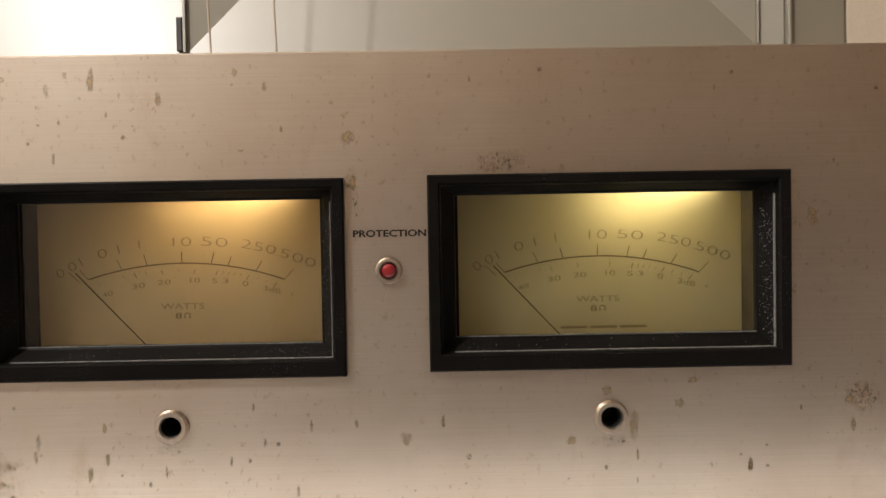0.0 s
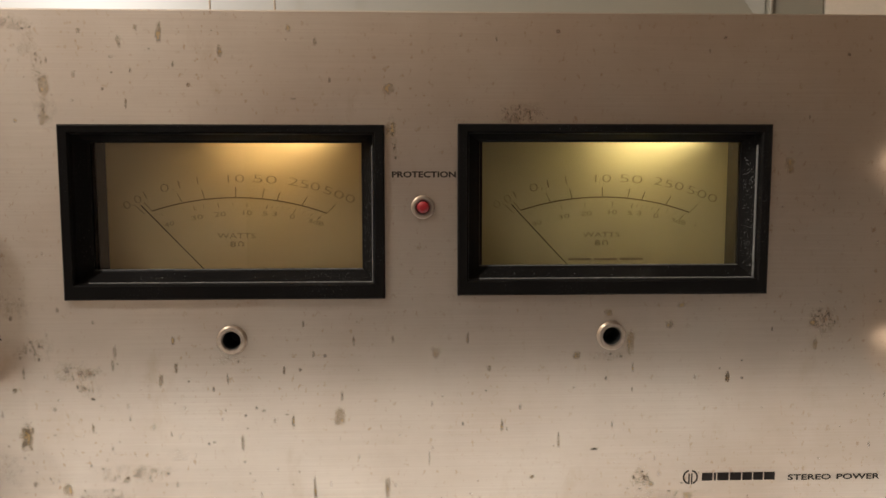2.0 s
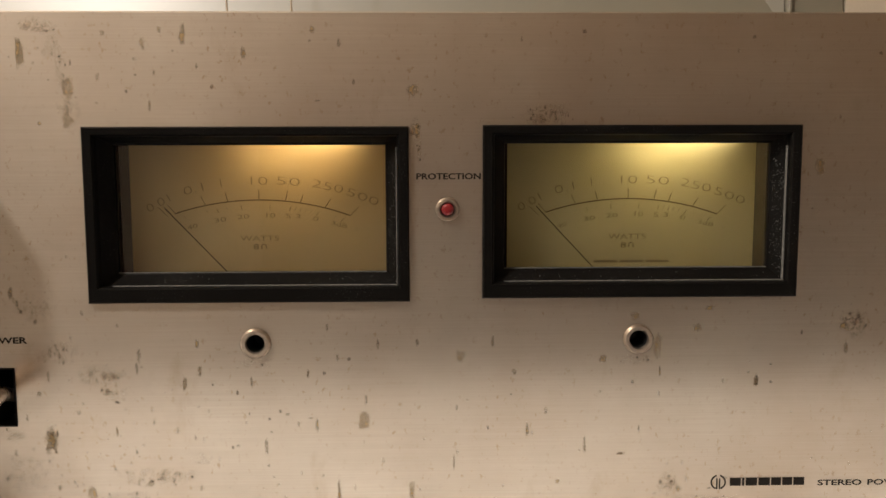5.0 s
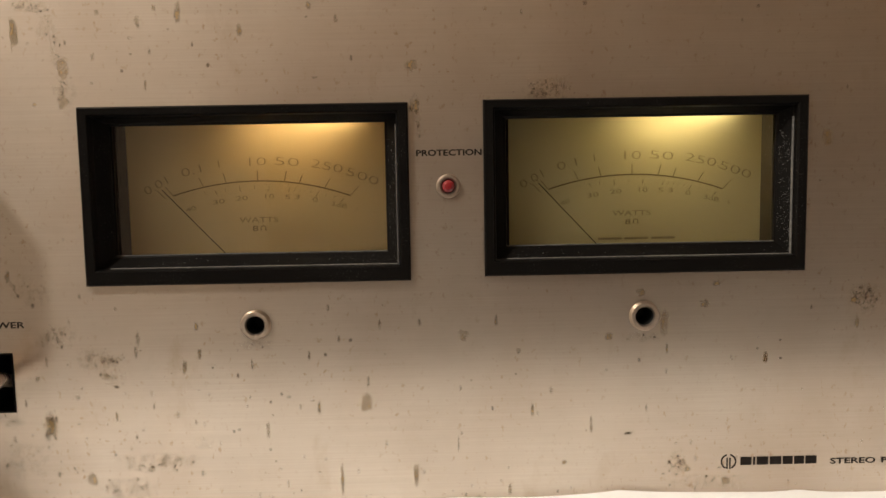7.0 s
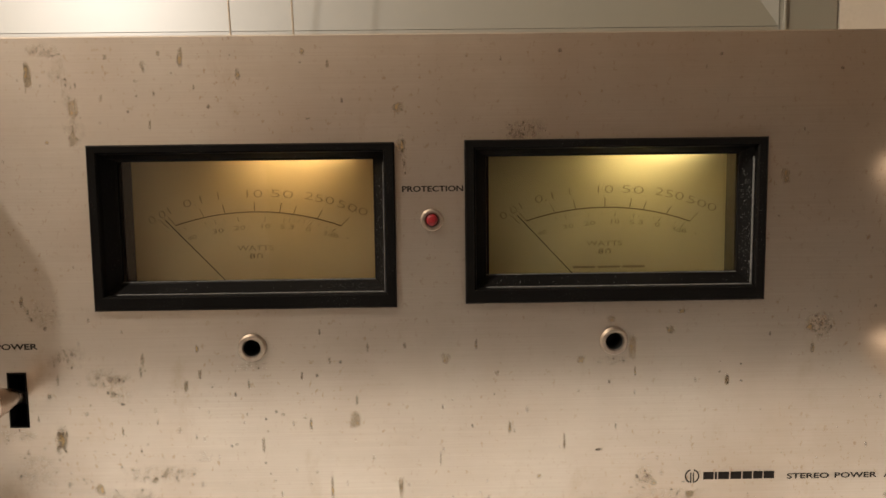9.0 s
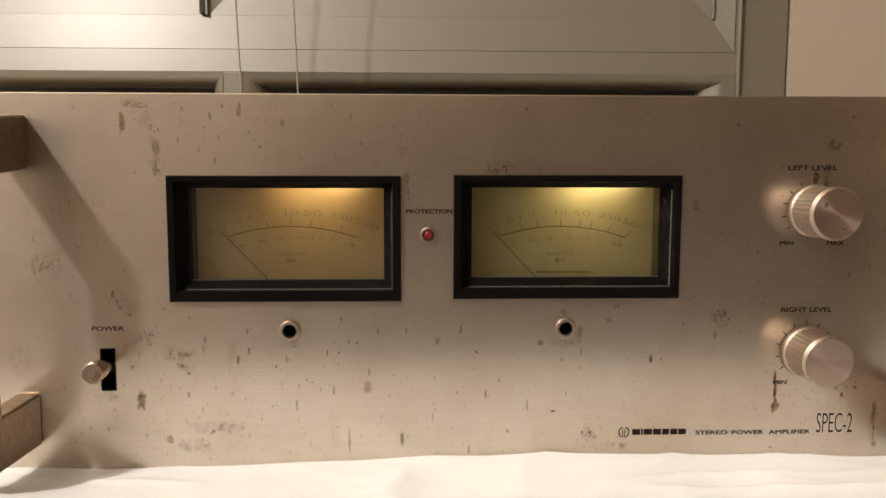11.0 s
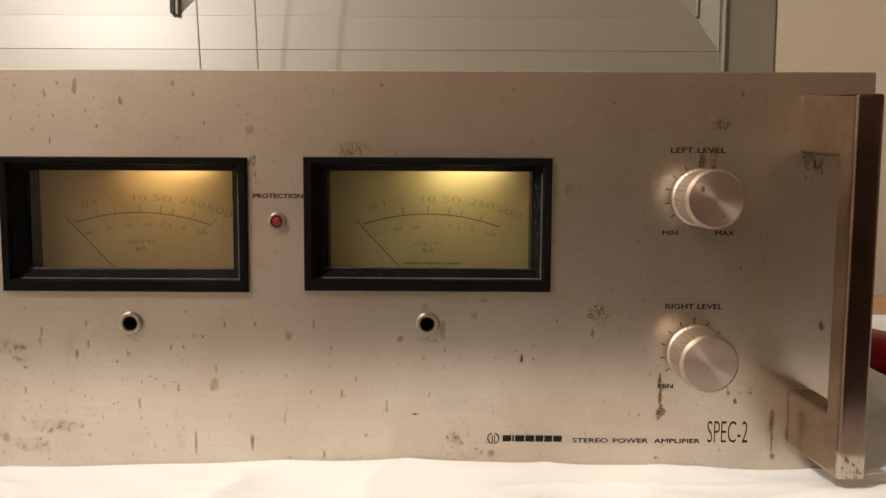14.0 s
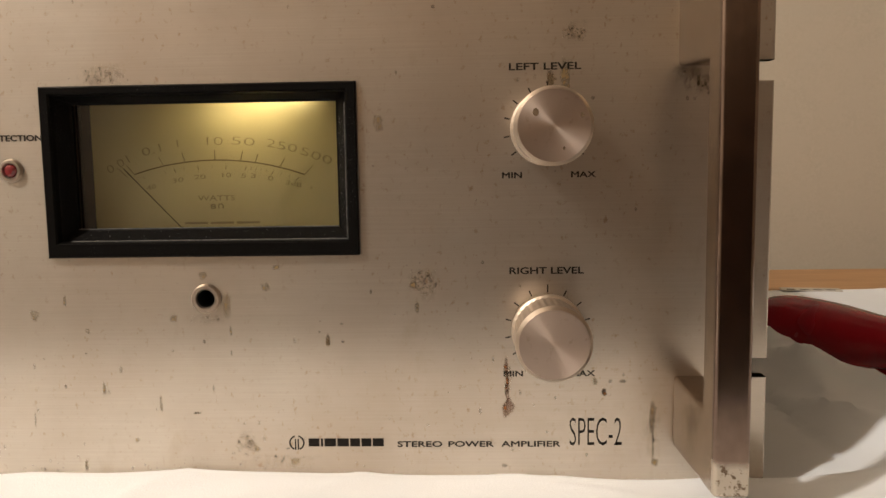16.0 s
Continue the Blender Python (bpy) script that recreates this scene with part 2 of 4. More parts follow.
DIM = simple("dark_reflected_sheet", (0.12, 0.078, 0.055), 0.85, 0.0, 0.15, 60, 0.0004)
CEIL = simple("ceiling_paint", (0.50, 0.42, 0.33), 0.9, 0.0, 0.06, 160, 0.0004)
CARPET = simple("brown_carpet", (0.09, 0.06, 0.042), 0.95, 0.0, 0.4, 500, 0.002)
PANE = simple("night_glass", (0.010, 0.010, 0.010), 0.06, 0.0, 0.3, 60, rough_vary=0.03)
GAP_DARK = simple("shadow_gap_black", (0.012, 0.011, 0.010), 0.6, 0.0, 0.2, 300)
CORD = simple("beige_cord", (0.42, 0.34, 0.25), 0.85, 0.0, 0.35, 900, 0.0004)
RED = simple("red_plastic", (0.33, 0.010, 0.018), 0.26, 0.0, 0.18, 90, 0.00008)
RUBBER = simple("black_cable_sheath", (0.02, 0.02, 0.022), 0.42, 0.0, 0.3, 300)
STRIP = simple("clear_film_strip", (0.50, 0.46, 0.40), 0.35, 0.0, 0.2, 200)
GREYP = simple("grey_plastic", (0.22, 0.21, 0.20), 0.5, 0.0, 0.3, 200, 0.0002)
SWITCH = simple("satin_steel", (0.62, 0.60, 0.57), 0.28, 1.0, 0.1, 300)
GLASS = glass_material("meter_glass")
STAIN_BROWN = stain_material("brown_stain", (0.22, 0.145, 0.06), (0.36, 0.27, 0.14), 0.64)
STAIN_DARK = stain_material("dark_spot", (0.11, 0.065, 0.03), (0.24, 0.15, 0.065), 0.60)
STAIN_PALE = stain_material("pale_stain", (0.35, 0.25, 0.12), (0.42, 0.32, 0.18), 0.62)
STAIN_FRECKLE = stain_material("tan_freckle", (0.26, 0.17, 0.085), (0.36, 0.25, 0.13), 0.42)
STAIN_SMEAR = stain_material("speckled_smear", (0.25, 0.165, 0.085), (0.36, 0.26, 0.145), 0.36, (0.46, 0.0, 0.63))
STAIN_GRIME = stain_material("olive_grime", (0.20, 0.13, 0.06), (0.33, 0.23, 0.11), 0.55)
STAIN_RUST = stain_material("rust_drip", (0.17, 0.05, 0.016), (0.26, 0.13, 0.055), 0.9)


# ---- mesh helpers ----
def mesh_of(bm, name, mat, smooth=False):
    bmesh.ops.recalc_face_normals(bm, faces=bm.faces[:])
    me = bpy.data.meshes.new(name)
    bm.to_mesh(me)
    bm.free()
    me.materials.append(mat)
    if smooth:
        me.shade_smooth()
        me.set_sharp_from_angle(angle=radians(35))
    return me


def part(name, bm, mat, parent=None, label="", smooth=False):
    ob = new(name, mesh_of(bm, name, mat, smooth))
    if parent is not None:
        ob.parent = parent
    return tagged(ob, label)


def thing(name, label, category, group="", kind="", at=(0, 0, 0)):
    ob = new(name)
    ob.location = at
    return tagged(ob, label, category, group, kind)


def box(x0, x1, y0, y1, z0, z1, bevel=0.0, segments=2, bm=None):
    bm = bm or bmesh.new()
    made = bmesh.ops.create_cube(bm, size=1, matrix=Matrix.Translation(((x0 + x1) / 2, (y0 + y1) / 2, (z0 + z1) / 2)) @ Matrix.Diagonal((x1 - x0, y1 - y0, z1 - z0, 1)))
    if bevel:
        edges = {e for v in made["verts"] for e in v.link_edges}
        bmesh.ops.bevel(bm, geom=list(edges), offset=bevel, segments=segments, affect="EDGES", profile=0.5)
    return bm


def turned(profile, segments=48, bm=None, m=None):
    """A solid turned about the y axis; profile: (radius, y) from the front to the back."""
    bm = bm or bmesh.new()
    m = m or Matrix.Identity(4)
    rings = []
    for r, y in profile:
        if r < 1e-6:
            rings.append([bm.verts.new(m @ Vector((0, y, 0)))])
        else:
            rings.append([bm.verts.new(m @ Vector((r * math.cos(2 * math.pi * k / segments), y, r * math.sin(2 * math.pi * k / segments)))) for k in range(segments)])
    for a, b in zip(rings, rings[1:]):
        for k in range(segments):
            q = [a[k % len(a)], a[(k + 1) % len(a)], b[(k + 1) % len(b)], b[k % len(b)]]
            q = list(dict.fromkeys(q))
            if len(q) > 2:
                bm.faces.new(q)
    return bm


def loft_rects(loops, close_back=False, bm=None):
    """Rectangular loops (x0, x1, z0, z1, y) joined one to the next."""
    bm = bm or bmesh.new()
    rings = [[bm.verts.new((x, y, z)) for x, z in ((x0, z0), (x1, z0), (x1, z1), (x0, z1))] for x0, x1, z0, z1, y in loops]
    for a, b in zip(rings, rings[1:]):
        for k in range(4):
            bm.faces.new((a[k], a[(k + 1) % 4], b[(k + 1) % 4], b[k]))
    if close_back:
        bm.faces.new(rings[-1])
    return bm


def tube(points, radius, sides=10, bm=None):
    """A round bar along points; radius: one number or one for each point."""
    bm = bm or bmesh.new()
    pts = [Vector(p) for p in points]
    radii = radius if isinstance(radius, (list, tuple)) else [radius] * len(pts)
    rings, side = [], None
    for i, p in enumerate(pts):
        d = (pts[min(i + 1, len(pts) - 1)] - pts[max(i - 1, 0)]).normalized()
        ref = Vector((0, 0, 1)) if abs(d.z) < 0.9 else Vector((1, 0, 0))
        u = d.cross(ref).normalized() if side is None else (side - d * side.dot(d)).normalized()
        side, v = u, d.cross(u)
        rings.append([bm.verts.new(p + radii[i] * (math.cos(a) * u + math.sin(a) * v)) for a in [2 * math.pi * k / sides for k in range(sides)]])
    for a, b in zip(rings, rings[1:]):
        for k in range(sides):
            bm.faces.new((a[k], a[(k + 1) % sides], b[(k + 1) % sides], b[k]))
    bm.faces.new(rings[0])
    bm.faces.new(rings[-1])
    return bm


def lettering(text, x, z, y, height, mat, parent, name="lettering", width=None, turn=0.0, stretch=1.35, bold=0.0, heavy=0.0):
    """Printed characters, centred at (x, z), facing -y, their capitals of the given height; heavy: strokes doubled to either side."""
    cu = bpy.data.curves.new(name, "FONT")
    cu.body, cu.align_x, cu.align_y, cu.size, cu.extrude, cu.offset = text, "CENTER", "CENTER", height / 0.70, 0.00003, bold
    cu.resolution_u = 3
    tmp = new(name, cu)
    me = bpy.data.meshes.new_from_object(tmp.evaluated_get(bpy.context.evaluated_depsgraph_get()))
    bpy.data.objects.remove(tmp)
    me.materials.clear()
    me.materials.append(mat)
    xs = [v.co.x for v in me.vertices]
    sx = width / (max(xs) - min(xs)) if width else stretch
    me.transform(Matrix.Diagonal((sx, 1, 1, 1)))
    me.transform(pose(x, y, z, 90, 0, 0) @ pose(0, 0, 0, 0, 0, turn))
    if heavy:
        bm = bmesh.new()
        for dx, dz, dy in ((0, 0, 0), (-heavy, 0, -0.000003), (heavy, 0, -0.000006), (0, 0.6 * heavy, -0.000009), (0, -0.6 * heavy, -0.000012)):
            shifted = me.copy()
            shifted.transform(Matrix.Translation((dx, dy, dz)))
            bm.from_mesh(shifted)
            bpy.data.meshes.remove(shifted)
        bm.to_mesh(me)
        bm.free()
    ob = new(name, me)
    ob.parent = parent
    return ob


def bar(x0, z0, x1, z1, width, y, mat, parent, name):
    """A thin printed stroke on a plane that faces -y."""
    a, b = Vector((x0, 0, z0)), Vector((x1, 0, z1))
    d = (b - a).normalized()
    s = Vector((-d.z, 0, d.x)) * width / 2
    bm = bmesh.new()
    vs = [bm.verts.new(p + Vector((0, y + dy, 0))) for dy in (0, -0.00006) for p in (a - s, b - s, b + s, a + s)]
    bm.faces.new(vs[4:])
    for k in range(4):
        bm.faces.new((vs[k], vs[(k + 1) % 4], vs[4 + (k + 1) % 4], vs[4 + k]))
    return part(name, bm, mat, parent)


# ---- room ----
def structure(name, bm, mat, label, category, smooth=False):
    return tagged(part(name, bm, mat, None, "", smooth), label, category, "", "structure")


ROOM = (-1.9, 2.6, -4.0, -0.76, 2.10)  # x0, x1, y behind the camera, floor, ceiling
WALL_Y, WIN_Y = 0.690, 0.694
X0, X1, Y0, Z0, Z1 = ROOM
structure("floor", box(X0, X1, Y0, 1.0, Z0 - 0.1, Z0), CARPET, "brown carpet on the floor of the room", "floor")
structure("ceiling", box(X0, X1, Y0, 1.0, Z1, Z1 + 0.1), CEIL, "plain cream painted ceiling", "ceiling")
DARK_TOP_Z = 0.55  # top of the unseen dark sheet that the panel reflects
# Unseen walls; their paint is chosen for the light it returns to the panel.
structure("wall_west", box(X0 - 0.1, X0, Y0, 1.0, Z0, Z1), WHITE, "plain white painted wall", "wall")
structure("wall_south", box(X0 - 0.1, X1 + 0.1, Y0 - 0.1, Y0, Z0, Z1), BEIGE, "unseen beige wall behind an added dark sheet", "wall")
structure("wall_east", box(X1, X1 + 0.1, Y0, 1.0, Z0, Z1), BEIGE, "plain beige painted wall", "wall")
# Unseen; added so the middle of the front panel reflects something dark.
structure("dark_sheet_south", box(-0.85, X1, Y0, Y0 + 0.01, Z0, DARK_TOP_Z - 0.0005), DIM, "unseen dark sheet added to darken the reflection in the panel", "wall")
WX0, WX1, WZ0, WZ1 = -1.25, 0.487, -0.45, 1.35   # window opening
north = box(X0, WX0, WALL_Y, WALL_Y + 0.25, Z0, Z1)
box(WX1, X1, WALL_Y, WALL_Y + 0.25, Z0, Z1, bm=north)
box(WX0, WX1, WALL_Y, WALL_Y + 0.25, Z0, WZ0, bm=north)
box(WX0, WX1, WALL_Y, WALL_Y + 0.25, WZ1, Z1, bm=north)
structure("wall_north", north, PAINT, "cream painted wall round the window", "wall")


def window():
    """White plastic window: lower panes, a transom at 0.25 to 0.34 m and opening sashes above."""
    w = thing("window_1", "white plastic window with dark night glass", "window", "", "structure")
    y = WIN_Y
    MX0, MX1 = -0.247, -0.222
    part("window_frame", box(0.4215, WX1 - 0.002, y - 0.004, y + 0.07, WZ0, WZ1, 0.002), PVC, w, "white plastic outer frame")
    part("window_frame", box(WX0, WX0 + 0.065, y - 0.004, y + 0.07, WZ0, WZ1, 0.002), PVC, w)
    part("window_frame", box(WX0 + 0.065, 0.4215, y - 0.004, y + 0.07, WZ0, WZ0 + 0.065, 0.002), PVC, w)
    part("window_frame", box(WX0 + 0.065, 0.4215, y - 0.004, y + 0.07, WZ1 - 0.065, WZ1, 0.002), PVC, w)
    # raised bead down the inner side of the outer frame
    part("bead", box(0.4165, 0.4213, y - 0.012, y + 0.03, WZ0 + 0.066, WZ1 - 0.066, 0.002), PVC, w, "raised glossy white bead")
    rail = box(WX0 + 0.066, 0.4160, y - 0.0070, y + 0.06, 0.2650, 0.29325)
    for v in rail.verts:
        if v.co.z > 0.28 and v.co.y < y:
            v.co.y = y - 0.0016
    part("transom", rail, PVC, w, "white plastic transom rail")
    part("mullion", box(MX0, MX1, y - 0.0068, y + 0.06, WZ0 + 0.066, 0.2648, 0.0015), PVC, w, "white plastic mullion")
    for x0, x1 in ((WX0 + 0.066, MX0 - 0.0003), (MX1 + 0.0003, 0.4160)):
        a, b = (0.024, 0.016) if x1 < 0 else (0.026, 0.043)
        prof = ((0.0, 0.0002, -0.0070), (0.25, 0.007, -0.0050), (0.5, 0.0125, -0.001), (0.75, 0.0168, 0.006), (0.92, 0.0185, 0.012), (1.0, 0.0193, 0.018), (1.0, 0.0193, 0.024))
        lower = loft_rects([(x0 + a * k, x1 - b * k, WZ0 + 0.066 + 0.02 * k, 0.2650 - dz, y + dy) for k, dz, dy in prof])
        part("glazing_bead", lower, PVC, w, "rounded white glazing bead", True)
        part("pane", box(x0 + 0.015, x1 - 0.010, y + 0.022, y + 0.026, WZ0 + 0.085, 0.250), PANE, w, "dark pane with the night behind it")
    # sash frame above the transom, leaning back, with mitred corners, and two sashes in it
    x0, x1, z0, z1 = WX0 + 0.067, 0.4160, 0.2933, WZ1 - 0.068
    band = loft_rects([(x0, x1, z0, z1, y + 0.02), (x0, x1, z0, z1, y - 0.0008), (x0 + 0.0006, x1 - 0.0006, z0 + 0.0006, z1 - 0.0006, y - 0.0017),
                       (x0 + 0.028, x1 - 0.0285, z0 + 0.0437, z1 - 0.030, y + 0.0076), (x0 + 0.0285, x1 - 0.029, z0 + 0.0443, z1 - 0.0305, y + 0.022)])
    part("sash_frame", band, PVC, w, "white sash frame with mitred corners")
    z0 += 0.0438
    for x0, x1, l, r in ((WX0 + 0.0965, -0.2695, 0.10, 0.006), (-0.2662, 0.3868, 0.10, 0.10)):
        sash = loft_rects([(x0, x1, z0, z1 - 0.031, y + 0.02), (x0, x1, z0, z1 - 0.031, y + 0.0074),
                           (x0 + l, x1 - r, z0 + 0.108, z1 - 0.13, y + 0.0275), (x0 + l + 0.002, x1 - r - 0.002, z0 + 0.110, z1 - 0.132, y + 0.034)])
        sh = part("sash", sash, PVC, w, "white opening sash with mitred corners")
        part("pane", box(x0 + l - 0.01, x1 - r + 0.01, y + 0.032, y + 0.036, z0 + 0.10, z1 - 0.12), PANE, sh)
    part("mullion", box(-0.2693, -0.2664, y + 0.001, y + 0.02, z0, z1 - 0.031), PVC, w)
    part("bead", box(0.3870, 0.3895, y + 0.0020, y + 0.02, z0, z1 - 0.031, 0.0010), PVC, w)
    # black bar standing in for a dark shadow gap beside the sash
    part("gap_bar", box(-0.2765, -0.2700, y + 0.0005, y + 0.012, 0.3385, 0.3770, 0.0008), GAP_DARK, w, "short black bar in place of a shadow gap")
    return w


window()


def pull_cord(x, y, z0, bow):
    pts = [(x + bow * math.sin(math.pi * k / 14) - 0.082 * k / 14, y, z0 + (Z1 - z0) * k / 14) for k in range(15)]
    c = tagged(part("pull_cord", tube(pts, 0.0010, 8), CORD, None, "", True), "thin beige blind cord hanging before the window", "cord", "blind cords")
    return c


pull_cord(-0.1928, 0.565, 0.06, 0.0)
pull_cord(-0.1300, 0.565, 0.06, 0.004)

sw = thing("light_switch", "satin steel light switch plate on the cream wall", "switch")
part("plate", box(0.636, 0.722, WALL_Y - 0.009, WALL_Y, 0.2650, 0.3510, 0.006, 4), SWITCH, sw, "satin steel cover plate", True)
part("rocker", box(0.650, 0.708, WALL_Y - 0.012, WALL_Y - 0.008, 0.2780, 0.3380, 0.002), GREYP, sw, "grey rocker")

# ---- table and cloth ----
table = thing("table", "oiled oak table with a white cloth on it", "table")
for k in range(6):
    a = -0.19 + k * 0.132
    part("plank", box(-0.95, 1.0, a + 0.0004, a + 0.1316, -0.028, -0.001 - 0.0002 * (k % 2), 0.0012, 1), WOOD, table)
for x in (-0.88, 0.93):
    for yy in (-0.14, 0.55):
        part("leg", box(x - 0.03, x + 0.03, yy - 0.03, yy + 0.03, Z0, -0.0285, 0.004), WOOD, table)


def cloth_height(x, y):
    """Ridges and soft folds of the sheet; kept low under the amplifier."""
    p = Vector((x, y, 0))
    soft = noise.noise(p * 7.0) * 0.5 + 0.5
    ridge = 1 - abs(noise.noise(Vector((x * 5 + y * 3, y * 9 - x * 4, 1.7))))
    ridge2 = 1 - abs(noise.noise(Vector((x * 16 - y * 6, y * 22, 4.1))))
    side = max(0.0, min(1.0, (abs(x - 0.02) - 0.25) / 0.10)) * max(0.0, min(1.0, (y + 0.10) / 0.14))
    front = max(0.0, min(1.0, (0.010 - y) / 0.012)) * (0.62 + 0.38 * max(0.0, min(1.0, (x + 0.16) / 0.14)))
    base = 0.0022 + 0.0016 * soft
    h = base + front * (0.0040 + 0.003 * soft + 0.0022 * ridge ** 3 + 0.0014 * ridge2 ** 4)
    h += side * (0.010 * ridge ** 4 + 0.008 * ridge2 ** 3 * soft + 0.006 * soft)
    h *= 1 - 0.75 * max(0.0, min(1.0, (y - 0.24) / 0.08))
    # the sheet is pushed up in front of the panel's two ends, and lies in low folds before it
    h += 0.0070 * math.exp(-((x + 0.195) / 0.040) ** 2 - ((y + 0.052) / 0.028) ** 2) + 0.0075 * math.exp(-((x - 0.245) / 0.045) ** 2 - ((y + 0.052) / 0.028) ** 2)
    crease = 1 - abs(noise.noise(Vector((x * 7 + y * 26, y * 30 - x * 9, 6.4))))
    h += 0.0026 * crease ** 6 * max(0.0, min(1.0, (-0.004 - y) / 0.03))
    if x > 0.30:
        # a flap of the sheet that stands up along the near side of the pliers
        d = x - (0.3246 + 0.20 * (0.149 - y))
        crest = (0.007 + 0.055 * max(0.0, y - 0.066)) * max(0.0, min(1.0, (y - 0.01) / 0.05)) * max(0.0, min(1.0, (0.195 - y) / 0.03))
        k = max(0.0, min(1.0, d / 0.010)) * max(0.0, min(1.0, (0.31 - y) / 0.04)) * max(0.0, min(1.0, (0.48 - x) / 0.03))
        h = h * (1 - k) + 0.0022 * k + crest * math.exp(-((d / 0.030) if d < 0 else (d / 0.0075)) ** 2)
        fold = 1 - abs(noise.noise(Vector((x * 34 + y * 20, y * 7 - x * 5, 9.2))))
        rumple = 1 - abs(noise.noise(Vector((x * 15 + y * 11, y * 13 - x * 17, 2.9))))
        h += 0.0060 * rumple ** 4 * (1 - k) * max(0.0, min(1.0, (0.30 - y) / 0.06)) * max(0.0, min(1.0, (y + 0.02) / 0.05)) * min(1.0, (x - 0.30) / 0.03)
        h += 0.0075 * fold ** 4 * (1 - k) * max(0.0, min(1.0, (0.27 - y) / 0.06)) * min(1.0, (x - 0.30) / 0.02) * max(0.0, min(1.0, (y - 0.03) / 0.03))
    return h


def cloth():
    bm = bmesh.new()
    nx, ny = 540, 360
    rows = []
    for j in range(ny + 1):
        row = []
        for i in range(nx + 1):
            u, v = i / nx, j / ny
            x = -0.72 + 1.50 * u
            far = 0.36 + 0.09 * min(1.0, max(0.0, (x + 0.47) / 0.07)) - 0.015 * min(1.0, max(0.0, (x - 0.1) / 0.3)) + 0.012 * noise.noise(Vector((x * 9, 3.3, 0)))
            y = -0.172 + v * (far + 0.172)
            s = max(0.0, min(1.0, (x - 0.05) / 0.22)) * max(0.0, min(1.0, (0.76 - x) / 0.30))
            x += 0.20 * (0.149 - y) * s * s * (3 - 2 * s)  # the weave runs along the flap here
            row.append(bm.verts.new((x, y, cloth_height(x, y))))
        rows.append(row)
    for a, b in zip(rows, rows[1:]):
        for i in range(nx):
            bm.faces.new((a[i], a[i + 1], b[i + 1], b[i]))
    ob = part("tablecloth", bm, CLOTH, None, "", True)
    mod = ob.modifiers.new("thickness", "SOLIDIFY")
    mod.thickness, mod.offset = 0.0012, -1
    return tagged(ob, "crumpled white cotton sheet spread over the table", "cloth")


cloth()

# ---- amplifier ----
amp = thing("power_amplifier", "stained silver rack power amplifier with two lit meters", "amplifier")
PX0, PX1, PZ0, PZ1, PT = -0.2200, 0.2612, 0.0062, 0.1855, 0.006
METERS = (-0.0670, 0.0670)
KNOBS = ((0.1860, 0.1310), (0.1860, 0.0620))
JACKS = ((-0.0657, 0.0735), (0.0670, 0.0740))


def cut(ob, cutters):
    """Cuts the closed meshes out of ob."""
    bm = bmesh.new()
    for c in cutters:
        me = mesh_of(c, "cutter", HOLE)
        bm.from_mesh(me)
    tool = new("cutter", mesh_of(bm, "cutter", HOLE))
    mod = ob.modifiers.new("holes", "BOOLEAN")
    mod.operation, mod.solver, mod.object = "DIFFERENCE", "EXACT", tool
    me = bpy.data.meshes.new_from_object(ob.evaluated_get(bpy.context.evaluated_depsgraph_get()))
    ob.modifiers.clear()
    ob.data = me
    bpy.data.objects.remove(tool)
    me.materials.clear()
    me.materials.append(ALU)


panel = part("front_panel", box(PX0, PX1, 0.0, PT, PZ0, PZ1, 0.0005, 1), ALU, amp, "brushed aluminium front panel with brown stains")
holes = [box(c - 0.0530, c + 0.0530, -0.01, 0.02, 0.0895, 0.1455) for c in METERS]
holes.append(box(-0.1552, -0.1488, -0.01, 0.02, 0.0452, 0.0652))
holes += [turned([(0, -0.01), (0.0040, -0.01), (0.0040, 0.02), (0, 0.02)], 24, m=Matrix.Translation((x, 0, z))) for x, z in JACKS]
for z in (0.1490, 0.0480):
    holes.append(box(PX1 - 0.0085, PX1 + 0.01, -0.01, 0.02, z - 0.0034, z + 0.0034))
cut(panel, holes)
part("chassis", box(-0.2180, 0.2520, 0.0560, 0.42, 0.0130, 0.1880, 0.003), STEEL, amp, "black painted steel case")
for x in (-0.2180, 0.2490):
    part("side_panel", box(x, x + 0.003, 0.0062, 0.0558, 0.0130, 0.1840, 0.0008, 1), STEEL, amp)
for x in (-0.16, 0.20):
    for yy in (0.05, 0.37):
        part("foot", turned([(0, 0), (0.012, 0), (0.012, 0.0125), (0, 0.0125)], 24, m=pose(x, yy, 0.0130 - 0.0002, 90, 0, 0) @ pose(0, -0.0125, 0)), RUBBER, amp)


